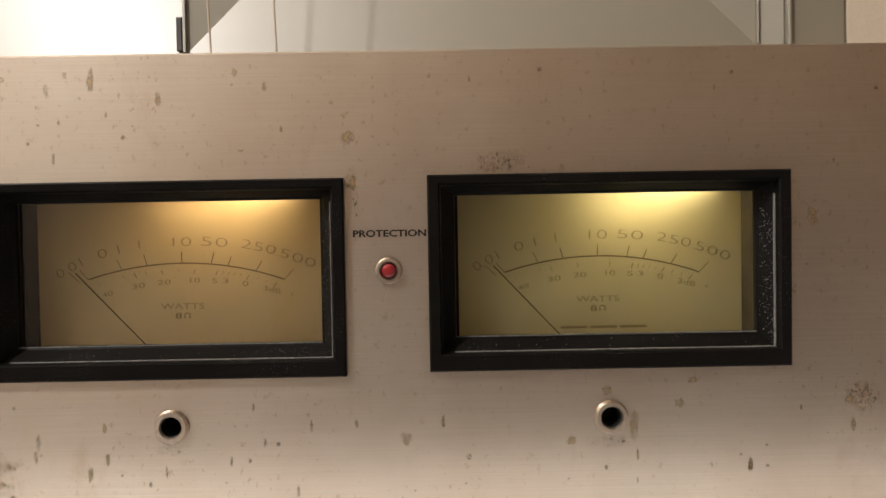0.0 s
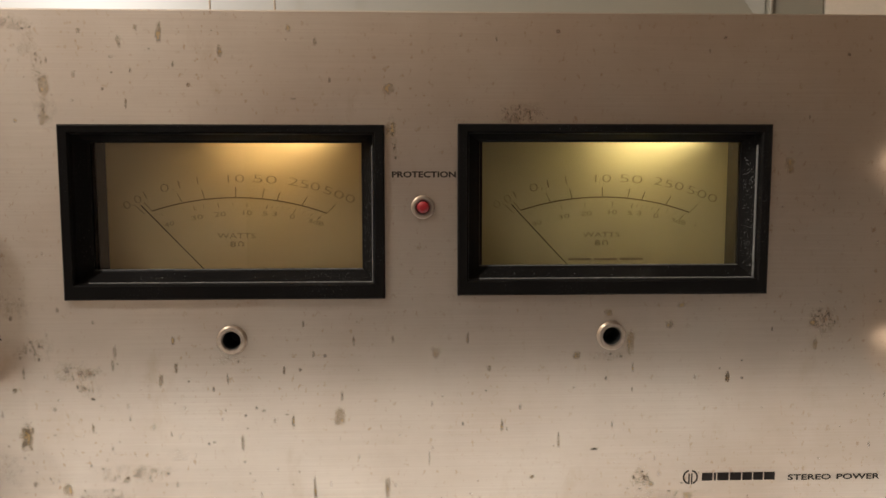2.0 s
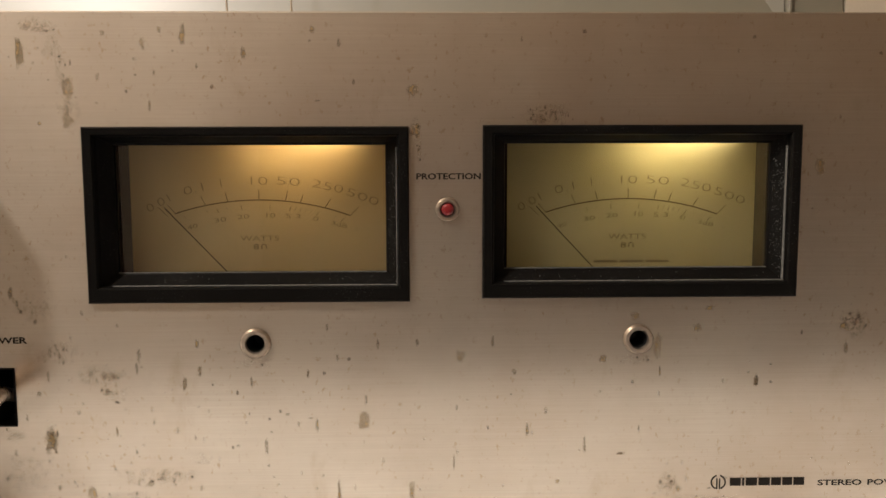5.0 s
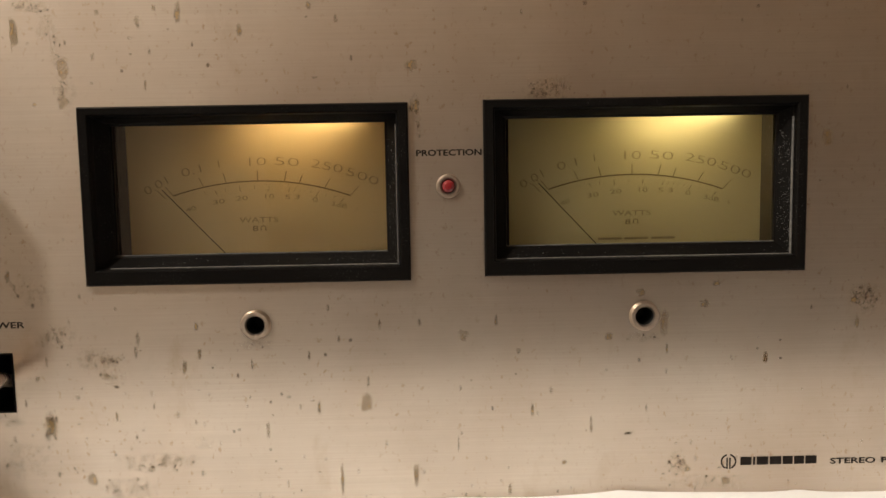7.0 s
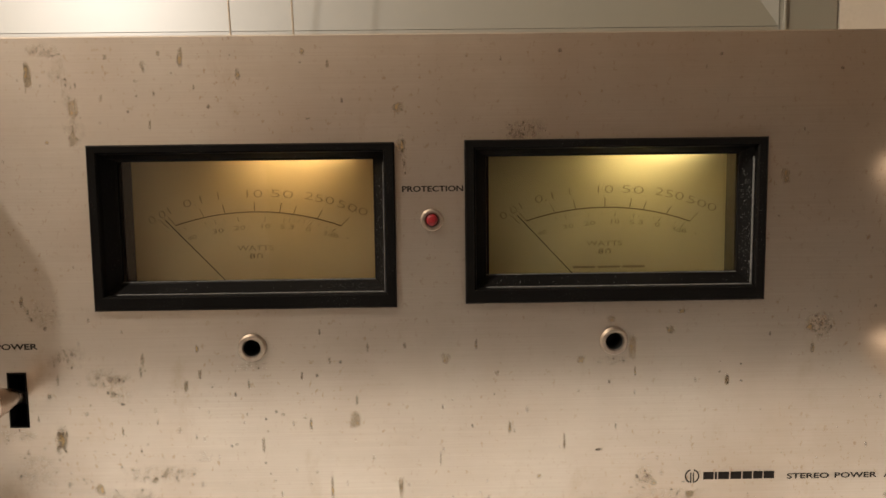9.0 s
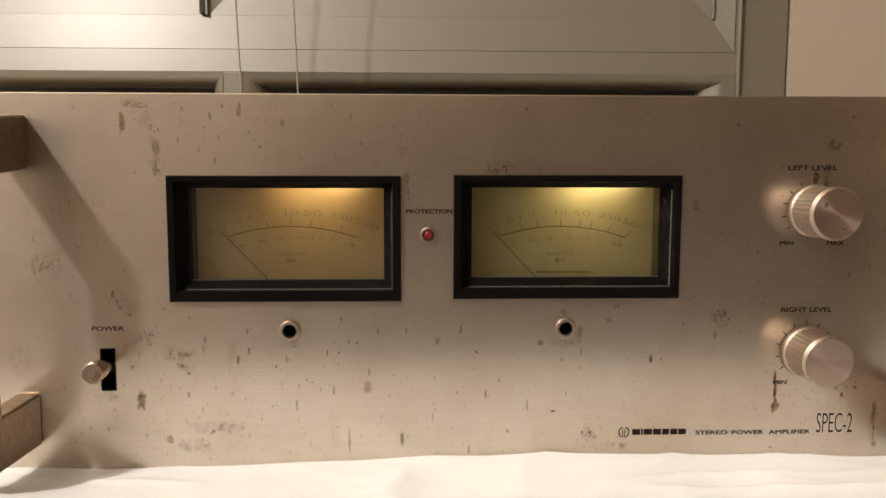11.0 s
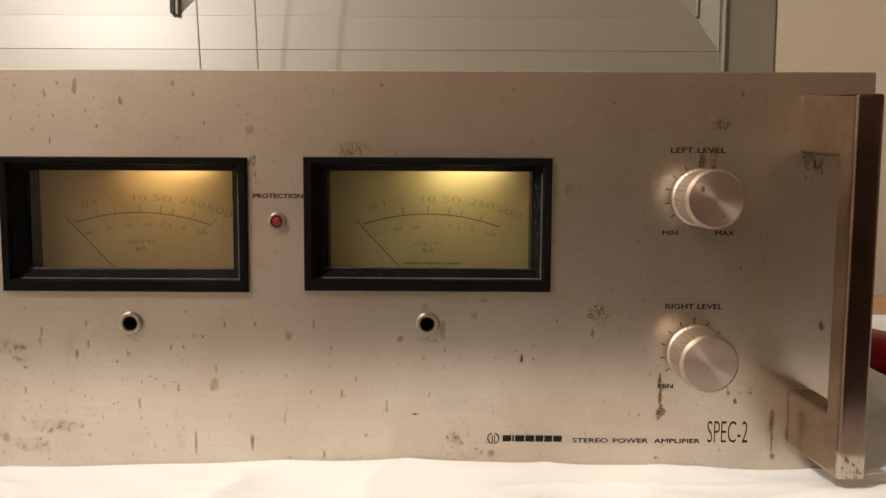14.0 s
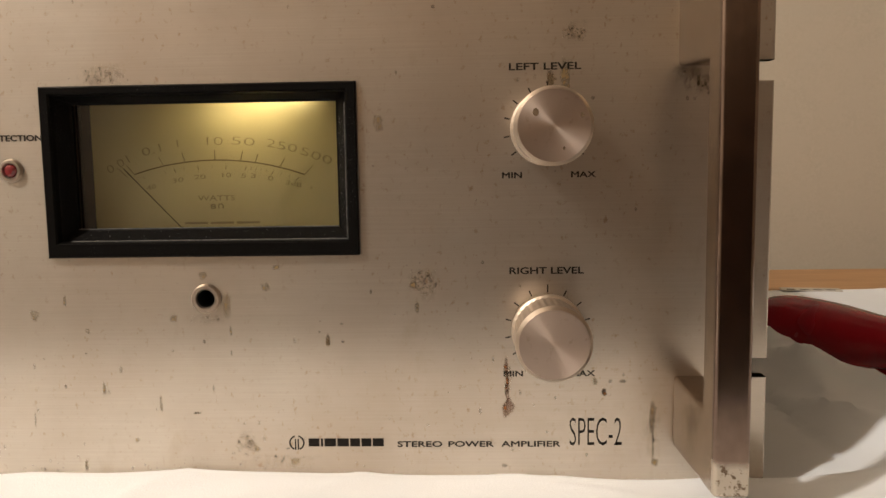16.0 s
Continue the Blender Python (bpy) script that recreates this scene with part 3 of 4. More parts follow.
def rack_handle(x, z0, z1, metal, label):
    """A square bow handle: front bar and two posts in one casting, the ends drawn in a little towards the bar."""
    w, depth, bar_t, post, draw = 0.0053, 0.0490, 0.0128, 0.0235, 0.0016
    pts = [(0, z0 - draw), (-depth, z0), (-depth, z1), (0, z1 + 2.4 * draw), (0, z1 - post + 1.5 * draw), (-depth + bar_t, z1 - post), (-depth + bar_t, z0 + post), (0, z0 + post)]
    bm = bmesh.new()
    a = [bm.verts.new((x - w, y - 0.0003, z)) for y, z in pts]
    b = [bm.verts.new((x + w, y - 0.0003, z)) for y, z in pts]
    n = len(pts)
    bm.faces.new(a)
    bm.faces.new(b[::-1])
    for k in range(n):
        bm.faces.new((a[k], b[k], b[(k + 1) % n], a[(k + 1) % n]))
    bmesh.ops.recalc_face_normals(bm, faces=bm.faces[:])
    bmesh.ops.bevel(bm, geom=bm.edges[:], offset=0.0014, segments=3, affect="EDGES", profile=0.55)
    ob = part("handle", bm, metal, amp, label, True)
    flat = ob.modifiers.new("flat_faces", "WEIGHTED_NORMAL")
    flat.weight, flat.keep_sharp = 100, True
    return ob


rack_handle(-0.1896, 0.0206, 0.1715, HANDLE, "tarnished square metal rack handle")
rack_handle(0.2345, 0.0222, 0.1718, HANDLE_BROWN, "tarnished square metal rack handle, darker brown in front")


def meter(cx, z0, z1, dial_mat, lamp_color, lamp_watts):
    o = (cx - 0.0545, cx + 0.0545, z0, z1)
    r = (cx - 0.0508, cx + 0.0508, z0 + 0.0052, z1 - 0.0030)
    q = (cx - 0.0465, cx + 0.0465, z0 + 0.0097, z1 - 0.0060)
    grow = lambda t, d: (t[0] - d, t[1] + d, t[2] - d, t[3] + d)
    bez = part("meter_bezel", loft_rects([(*grow(o, -0.002), 0.004), (*grow(o, 0.0), -0.0002), (*grow(o, 0.0), -0.0018), (*grow(o, -0.0005), -0.0024),
               (*grow(r, 0.0005), -0.0024), (*r, -0.0018), (*grow(r, -0.0004), 0.0006), (*grow(q, 0.0008), 0.0046), (*q, 0.0052), (*q, 0.0066), (*grow(q, 0.004), 0.0066)]),
               BLACK, amp, "black plastic meter surround")
    e = 0.00035
    for name_box in ((r[0] + 0.004, r[1] - 0.0004, r[2] + 0.0002, r[2] + 0.0002 + e), (r[1] - 0.0004 - e, r[1] - 0.0004, r[2] + 0.0002, r[3] - 0.004)):
        part("worn_edge", box(name_box[0], name_box[1], -0.0002, 0.0010, name_box[2], name_box[3], 0.0001, 1), DUST, bez, "dusty worn edge")
    part("worn_edge", box(q[0], q[1], 0.0050, 0.0056, q[2] - 0.00035, q[2], 0.0001, 1), DUST, bez)
    # dust caught on the sloping right and lower walls
    rng, dust = random.Random(31 + (cx > 0)), bmesh.new()
    for k in range(340 if cx > 0 else 220):
        u, along, size = rng.random() ** 1.5, rng.random(), 0.00005 + 0.00011 * rng.random() ** 2
        y = 0.0008 + 0.0036 * u
        if k % 4:
            along = max(0.0, min(1.0, along + 0.25 * (u - 0.5)))
            c, a, b = Vector((r[1] - 0.00056 - 0.0031 * u, y - 0.00004, z0 + 0.0065 + 0.041 * along)), Vector((-0.0031, 0.0040, 0)).normalized(), Vector((0, 0, 1))
        else:
            c, a, b = Vector((cx - 0.044 + 0.09 * along, y - 0.00004, r[2] + 0.00055 + (q[2] - r[2] - 0.0012) * u)), Vector((0, 0.0040, q[2] - r[2] - 0.0012)).normalized(), Vector((1, 0, 0))
        turn = rng.uniform(0, 3.1)
        dust.faces.new([dust.verts.new(c + size * (1.0 + 0.5 * math.sin(5 * t + turn)) * (math.cos(t + turn) * a + math.sin(t + turn) * b)) for t in (0, 1.26, 2.51, 3.77, 5.03)])
    tagged(part("dust", dust, DUST, bez), "pale dust on the black surround", "", "", "stuff")
    # open case behind the glass
    c = (cx - 0.0490, cx + 0.0490, 0.0955, 0.1475)
    part("meter_case", loft_rects([(*grow(c, 0.0012), 0.0068), (*c, 0.0068), (*c, 0.0500), (*grow(c, 0.0012), 0.0515)], True), INSIDE, bez)
    part("glass_pane", box(q[0] - 0.001, q[1] + 0.001, 0.0070, 0.0080, q[2] - 0.001, q[3] + 0.001), GLASS, bez, "clear meter glass")
    part("dial_plate", box(cx - 0.0489, cx + 0.0489, 0.0172, 0.0178, 0.0957, 0.1472), dial_mat, bez, "yellowed meter dial")
    h = (cx - 0.0462, cx + 0.0462, 0.0962, 0.1464)
    part("shroud", loft_rects([(*grow(h, 0.0011), 0.0171), (*grow(h, 0.0011), 0.0070), (*h, 0.0070), (*h, 0.0171)]), SHROUD, bez, "olive brown shroud in front of the dial")
    # a black strip over the left wall stands in for its shade
    part("shroud_shade", box(h[0] + 0.00005, h[0] + 0.0009, 0.0072, 0.0168, h[2] + 0.0002, h[3] - 0.0002), BLACK, bez, "black strip in place of shade on the left shroud wall")
    yd = 0.0171
    ax, az, pz = cx + (0.0003 if cx < 0 else -0.0002), 0.0262, 0.0830
    R = 0.0960

    def arc_point(x):
        return az + math.sqrt(R * R - (x - ax) ** 2)

    def stroke(bm, pts, wd):
        for (xa, za), (xb, zb) in zip(pts, pts[1:]):
            d = Vector((xb - xa, 0, zb - za)).normalized()
            s = Vector((-d.z, 0, d.x)) * wd / 2
            bm.faces.new([bm.verts.new(Vector((px, yd - 0.00004, pzz)) + k * s) for px, pzz, k in ((xa, za, -1), (xb, zb, -1), (xb, zb, 1), (xa, za, 1))])

    bm = bmesh.new()
    xs = [ax - 0.0300 + 0.0627 * k / 40 for k in range(41)]
    stroke(bm, [(x, arc_point(x)) for x in xs], 0.00050)
    part("scale_arc", bm, DIAL_INK, bez)
    for dx, ln in ((-0.0328, 0.0042), (-0.0300, 0.0042), (-0.0191, 0.0038), (-0.0111, 0.0036), (0.0, 0.0037), (0.0094, 0.0038), (0.0147, 0.0032), (0.0236, 0.0038), (0.0327, 0.0045)):
        x, z = ax + dx, arc_point(ax + dx)
        d = Vector((x - ax, 0, z - pz)).normalized()
        bar(x, z, x + ln * d.x, z + ln * d.z, 0.00032, yd, DIAL_INK if abs(dx) < 0.025 and dx > -0.015 else FAINT_INK, bez, "scale_mark")
    for dx, ln in ((-0.0270, 0.0014), (-0.0190, 0.0012), (-0.0153, 0.0018), (-0.0118, 0.0012), (-0.0065, 0.0018), (-0.0012, 0.0012), (0.0040, 0.0018), (0.0114, 0.0018), (0.0133, 0.0014), (0.0152, 0.0014), (0.0170, 0.0012), (0.0190, 0.0012), (0.0215, 0.0020), (0.0245, 0.0012), (0.0275, 0.0012), (0.0305, 0.0020)):
        x, z = ax + dx, arc_point(ax + dx) - 0.0016
        d = Vector((x - ax, 0, z - pz)).normalized()
        bar(x, z - 0.0002, x - ln * d.x, z - ln * d.z, 0.00022, yd, DIAL_INK if ln > 0.0017 else FAINT_INK, bez, "scale_mark")
    big = (("0.01", -0.0350, 0.1212, 28, 0.0078), ("0.1", -0.0222, 0.1262, 14, 0.0062), ("1", -0.0130, 0.1282, 8, 0), ("10", 0.0, 0.1289, 0, 0.0052), ("50", 0.0110, 0.1287, -5, 0.0074), ("250", 0.0252, 0.1269, -13, 0.0098), ("500", 0.0376, 0.1231, -20, 0.0104))
    for text, dx, z, turn, wd in big:
        lettering(text, ax + dx - 0.0005, z, yd - 0.00005, 0.0030, FAINT_INK, bez, "numeral", wd * 1.14 if wd else None, turn, bold=-0.00007)
    small = (("40", -0.0240, 0.1126, 14, 0.0036), ("30", -0.0141, 0.1150, 8, 0.0042), ("20", -0.0058, 0.1161, 3, 0.0042), ("10", 0.0037, 0.1166, -2, 0.0032), ("5", 0.0104, 0.1163, -5, 0.0018), ("3", 0.0139, 0.1162, -6, 0.0018), ("0", 0.0202, 0.1152, -9, 0.0019), ("3dB", 0.0286, 0.1131, -13, 0.0058), ("+", 0.0350, 0.1115, -13, 0.0014))
    for text, dx, z, turn, wd in small:
        lettering(text, ax + dx, z, yd - 0.00005, 0.0016, FAINT_INK, bez, "numeral", wd, turn)
    lettering("WATTS", ax, 0.1083, yd - 0.00005, 0.0019, FAINT_INK, bez, "lettering", 0.0138)
    lettering("8", ax - 0.0014, 0.1052, yd - 0.00005, 0.0019, DIAL_INK, bez, "lettering", 0.0020)
    bm = bmesh.new()
    ring = [(ax + 0.0014 + 0.0009 * math.sin(radians(a)), 0.1054 + 0.0008 * math.cos(radians(a))) for a in range(-145, 146, 29)]
    stroke(bm, [(ax + 0.0003, ring[0][1])] + ring + [(ax + 0.0025, ring[-1][1])], 0.0003)
    part("ohm_sign", bm, DIAL_INK, bez)
    if cx > 0:
        for k in range(3):
            x = ax - 0.0122 + k * 0.0096
            bar(x, 0.0993, x + 0.0086, 0.0993, 0.0008, yd, FAINT_INK, bez, "print_bar")
    # pointer
    x1, zt = ax - 0.0336, 0.1196
    nd = tube([(ax - 0.0040, 0.0160, 0.0880), (x1, 0.0160, zt)], 0.00019, 6)
    part("pointer", nd, EDGE, bez, "thin black pointer at rest")
    area_lamp("meter_bulb", look((cx + 0.0140, 0.0105, 0.1456), (cx + 0.0120, 0.0172, 0.1180)), 0.60 * lamp_watts, 0.050, lamp_color, 0.004)
    area_lamp("meter_bulb", look((cx + 0.0120, 0.0330, 0.1460), (cx + 0.0100, 0.0178, 0.1200)), lamp_watts, 0.030, lamp_color, 0.006)
    return bez


meter(METERS[0], 0.0880, 0.1475, DIAL_L, (1.0, 0.715, 0.40), 0.0212)
meter(METERS[1], 0.0889, 0.1479, DIAL_R, (1.0, 0.825, 0.525), 0.0235)


def knob(x, z):
    """A turned and fluted control with a spun face."""
    bm = bmesh.new()
    n = 144
    prof = [(0.0118, -0.0006), (0.0126, -0.0010), (0.0126, -0.0035), (0.0119, -0.0042), (0.0119, -0.0200), (0.0124, -0.0208), (0.0124, -0.0226), (0.0114, -0.0240)]
    rings = []
    for j, (r, y) in enumerate(prof):
        ring = []
        for k in range(n):
            a = 2 * math.pi * k / n
            rr = r - (0.00022 if j in (4, 3) and k % 4 in (2, 3) else 0.0)
            ring.append(bm.verts.new((x + rr * math.cos(a), y, z + rr * math.sin(a))))
        rings.append(ring)
    for a, b in zip(rings, rings[1:]):
        for k in range(n):
            bm.faces.new((a[k], a[(k + 1) % n], b[(k + 1) % n], b[k]))
    bm.faces.new(rings[0])
    k = part("knob", bm, KNOB_SIDE, amp, "turned aluminium level knob with fluted side", True)
    f = new("knob_face", mesh_of(turned([(0, 0), (0.0112, 0), (0.0114, 0.0004)], 64), "knob_face", SPUN))
    f.parent, f.location = k, (x, -0.0242, z)
    tagged(f, "spun metal knob face")
    if z > 0.1:
        for dx, dz, r in ((-0.0057, 0.0042, 0.0009), (0.0086, 0.0031, 0.0006), (0.0030, -0.0070, 0.0004)):
            part("dirt_spot", turned([(0, 0), (r, 0), (r * 1.1, 0.0001)], 9, m=Matrix.Translation((x + dx, -0.0243, z + dz)) @ Matrix.Diagonal((1, 1, 1.3, 1))), DIRT, k, "small brown dirt spot")
    for i in range(11):
        a = radians(-126 + i * 25.2)
        bar(x + 0.0130 * math.sin(a), z + 0.0130 * math.cos(a), x + 0.0150 * math.sin(a) * (1.05 if i == 5 else 1), z + 0.0150 * math.cos(a) * (1.05 if i == 5 else 1), 0.00048, -0.0001, INK, panel, "tick_mark")


for x, z in KNOBS:
    knob(x, z)
for x, z in JACKS:
    j = part("jack_socket", turned([(0.0031, 0.004), (0.0031, -0.0012), (0.0035, -0.0019), (0.0046, -0.0019), (0.0051, -0.0012), (0.0052, -0.0002)], 40, m=Matrix.Translation((x, 0, z))), NICKEL, amp, "chrome jack socket", True)
    part("bore", turned([(0.0030, -0.0009), (0.0030, 0.012), (0, 0.012)], 32, m=Matrix.Translation((x, 0, z))), HOLE, j)
led = part("protection_lamp", turned([(0.0024, -0.0004), (0.0025, -0.0012), (0.0028, -0.0017), (0.0036, -0.0017), (0.0040, -0.0010), (0.0041, -0.0002)], 40, m=Matrix.Translation((0.0006, 0, 0.1195))), NICKEL, amp, "chrome ringed warning lamp", True)
part("lens", turned([(0, -0.0023), (0.0013, -0.0021), (0.0021, -0.0014), (0.0024, -0.0006)], 10, m=Matrix.Translation((0.0006, 0, 0.1195))), LENS, led, "red faceted lens")
psw = part("power_switch", loft_rects([(-0.1556, -0.1484, 0.0448, 0.0656, -0.0002), (-0.1550, -0.1490, 0.0455, 0.0650, -0.0004), (-0.1548, -0.1492, 0.0458, 0.0647, 0.004), (-0.1545, -0.1495, 0.0462, 0.0643, 0.012)], True), BLACK, amp, "black slot of the power switch")
lever = bmesh.new()
tube([(-0.1520, 0.009, 0.0530), (-0.1522, 0.0, 0.0565), (-0.1520, -0.006, 0.0578), (-0.1516, -0.013, 0.0586), (-0.1513, -0.0205, 0.0591), (-0.1512, -0.0222, 0.0592)],
     [0.0018, 0.0025, 0.0035, 0.0047, 0.0052, 0.0042], 20, bm=lever)
part("lever", lever, CHROME, psw, "worn chrome bat lever", True)

# printed words on the panel
YP = -0.00012
lettering("PROTECTION", 0.0010, 0.1306, YP, 0.0020, INK, panel, width=0.0218, heavy=0.00011)
lettering("POWER", -0.1515, 0.0750, YP, 0.0021, INK, panel, width=0.0150, heavy=0.00011)
lettering("LEFT LEVEL", 0.1851, 0.1515, YP, 0.0023, INK, panel, width=0.0240, heavy=0.00011)
lettering("RIGHT LEVEL", 0.1855, 0.0825, YP, 0.0023, INK, panel, width=0.0253, heavy=0.00011)
for z in (0.1153, 0.0463):
    lettering("MIN", 0.1740, z, YP, 0.0020, INK, panel, width=0.0066, heavy=0.00011)
    lettering("MAX", 0.1980, z, YP, 0.0020, INK, panel, width=0.0082, heavy=0.00011)
for word, x, wd in (("STEREO", 0.14085, 0.0158), ("POWER", 0.15880, 0.0158), ("AMPLIFIER", 0.18000, 0.0206)):
    lettering(word, x, 0.0210, YP, 0.0020, INK, panel, width=wd, heavy=0.00011)


def emblem():
    """The maker's mark and name as plain shapes: a broken ring and a run of blocks; beside it the tall narrow type."""
    bm = bmesh.new()
    cx, cz = 0.0970, 0.0217
    for s in (-1, 1):
        for k in range(10):
            a0, a1 = radians(14 + k * 14.4), radians(14 + (k + 1) * 14.4)
            vs = [(cx + s * r * math.sin(a), YP, cz + r * math.cos(a)) for r, a in ((0.0022, a0), (0.0028, a0), (0.0028, a1), (0.0022, a1))]
            bm.faces.new([bm.verts.new(v) for v in vs])
    part("emblem", bm, INK, panel)
    bar(cx - 0.0005, cz - 0.0026, cx - 0.0005, cz + 0.0014, 0.0005, YP, INK, panel, "emblem_bar")
    bar(cx + 0.0005, cz - 0.0026, cx + 0.0005, cz + 0.0014, 0.0005, YP, INK, panel, "emblem_bar")
    x = 0.1012
    for wd in (0.0044, 0.0013, 0.0046, 0.0046, 0.0040, 0.0040, 0.0044):
        bar(x, 0.0218, x + wd - 0.0005, 0.0218, 0.0029, YP, INK, panel, "name_block")
        x += wd
    lettering("SPEC-2", 0.2026, 0.0249, YP, 0.0103, INK, panel, "model_lettering", 0.0182, bold=-0.00014)


emblem()

# stains dried on the panel, in millimetres: x, z, width, height
STREAK_A = [(-148.5, 91.4, 1.6, 4.2), (-86, 73.5, 1.2, 2.9), (-106, 69.1, 1.5, 4.9), (-106.8, 65.1, 1.2, 3.7), (-90.6, 59.7, 1.5, 4.4), (-67.5, 59.8, 0.9, 3.9), (-85.2, 63.9, 1.2, 3.7), (-41.1, 79.1, 0.9, 2.2), (-23.7, 72.7, 1, 3.4), (-37.7, 68.2, 1, 2.6), (-48, 62.6, 1, 3.2), (-62.9, 36.8, 1.3, 5.7), (-45.1, 44.1, 1.2, 4.4), (-28, 53.1, 1.1, 3.4), (-37.8, 18.2, 1.3, 10.3), (-12.1, 19.8, 1.8, 7.7), (-10, 73.2, 1.2, 2.5), (-137.2, 62.2, 1, 3.7), (-114.4, 42.6, 1, 3.2), (-146.5, 88, 1, 2.5), (16.2, 73.5, 1, 3.9), (28.5, 41.9, 1, 4.4)]
STREAK_B = [(48.8, 36, 0.9, 5.2), (2.7, 30.3, 0.7, 5.1), (109.1, 58.7, 1.5, 3.9), (20.4, 13.5, 1.5, 3.6), (140.8, 70.4, 1.7, 3.7), (68, 41.8, 0.8, 2.3), (75, 62.6, 0.8, 3.1), (-141.3, 172, 2.5, 9.4), (-87.4, 177.8, 2, 6.3), (-67.4, 171.9, 1.8, 3.8), (-99, 154.6, 1, 3.4), (-97.1, 165.3, 0.9, 2.2), (-83, 167.5, 0.8, 2), (-115.8, 164.1, 1.3, 2.5), (-35.6, 175.2, 1.3, 2.5)]
BLOT_A = [(-124, 20.6, 3.7, 4.2), (-28.9, 45.8, 3.9, 5.2), (-85.4, 32.3, 5.4, 2.9), (-137.3, 39.9, 4.4, 7.4), (-97.5, 26.7, 6.5, 2.8), (-105.8, 24.3, 6.5, 2.1), (-115, 15.4, 7.4, 2.9), (-116.8, 62.4, 7.4, 2.7), (-133.6, 70.9, 4.4, 3.4), (-117.1, 56.7, 2, 2.2), (-140.6, 56.3, 1.5, 2), (-106.2, 15.9, 6.1, 4.9), (-123.6, 63.1, 6.5, 5.2), (4.9, 68.3, 3.2, 3.4), (54.9, 67.1, 2.7, 2.7), (65.8, 82, 3.2, 2.9), (23.8, 62.7, 1.7, 2), (144, 78, 5.2, 7.7), (139.5, 78.1, 2.5, 2.5), (79, 22, 5.2, 5.2), (82.6, 19.5, 2.1, 2.1), (87.8, 77.8, 2.9, 2.9)]
BLOT_B = [(74.1, 71.8, 2.6, 7.7), (96.4, 15, 2.6, 2.6), (39.4, 22.8, 1.8, 1.8), (91.8, 84.7, 2.9, 1.7), (-11.1, 159.9, 3.4, 3.8), (-100.7, 175.6, 1.9, 3), (-95, 179.5, 1.4, 2), (-113.6, 178.3, 1.5, 1.7), (-134.1, 180.7, 9.9, 3.6), (-125.8, 160.2, 3.2, 6.7), (-44.4, 179.5, 1.6, 2.3), (-135.7, 148.7, 1.3, 1.5), (-126.4, 149.6, 3.2, 5.4), (-10.3, 146.5, 3.8, 4.2), (34.3, 151.5, 12.5, 6.2), (195.6, 163, 6, 5.1), (128.7, 133.9, 3.4, 4.8), (143.2, 79.5, 4.8, 4.8), (237.2, 149.1, 14.4, 9.6), (192.2, 148, 3.4, 12), (187, 146.8, 1.9, 4.8), (-181.3, 104.2, 8.1, 9.7)]
BLOT_C = [(-141.1, 172, 2.6, 6.8), (-137.3, 39.5, 3.8, 6.5), (-175.2, 106.9, 5.4, 10.8)]
DRIP_A = [(172.2, 34.8, 4.0, 6.6), (171.8, 42.0, 1.3, 11.0), (171.4, 49.0, 1.6, 7.0), (205.6, 39.7, 1.6, 2.9), (242.5, 74.5, 1.6, 4.2)]
STREAK_C = [(222.2, 30.9, 2.3, 9.5), (222.6, 21.5, 0.7, 11), (223.3, 14.4, 2.4, 3), (187, 146.8, 2.5, 6.5), (202.3, 43.5, 1.5, 2.5)]
SPECK_A = [(-114.2, 53.1, 1, 1.1), (-127.4, 49.4, 1.5, 1.7), (-81, 59, 0.9, 1), (-72.7, 37.1, 1.3, 0.9), (-74.6, 36.5, 0.9, 1.2), (-61.7, 46.5, 1, 1.2), (-62.3, 29.8, 1, 1.1), (-57.8, 49.3, 1, 1.3), (-55.4, 48.2, 1.7, 1.1), (-47.3, 46.7, 1.5, 0.7), (-43.4, 25.9, 1, 1.2), (-60.6, 25.6, 0.8, 0.8), (-113, 80, 1, 1.5), (-140.6, 81.7, 1.2, 2), (-115.5, 29.1, 1, 1.3), (-33.8, 67.6, 1.1, 1.7), (-42.4, 62.7, 1.2, 1.5), (-72.5, 56, 1, 1.8), (-86, 51.2, 0.7, 0.7), (7.4, 52.7, 0.8, 0.8), (70.7, 66.5, 0.9, 0.7), (124.8, 75.8, 0.7, 1.7)]
SPECK_B = [(65.4, 58.6, 1.2, 1.5), (54, 55.3, 0.9, 1), (114.3, 64.6, 0.9, 0.8), (114.5, 58.2, 1.2, 1), (106.4, 61.8, 0.9, 0.9), (14.6, 42.6, 1, 1.5), (62.1, 32.7, 2.6, 0.9), (74.1, 17.9, 1.2, 0.9), (130.3, 30.3, 0.6, 0.6), (22.8, 54.6, 0.7, 0.7), (93.8, 19.6, 1.5, 0.8), (-128, 168.9, 0.8, 0.7), (-127.5, 164.8, 0.8, 0.8), (-136.7, 168.5, 1, 1.1), (-124.6, 168.6, 0.8, 1.9), (-90.7, 172.5, 0.9, 0.8), (-106.5, 159.3, 1.1, 1.1), (-103.3, 169.9, 1.4, 1.3), (-103.3, 164.7, 0.9, 0.7), (-131.8, 178.9, 1.3, 0.8), (-132, 163.1, 0.5, 0.7), (-116.6, 155.4, 0.9, 0.9)]
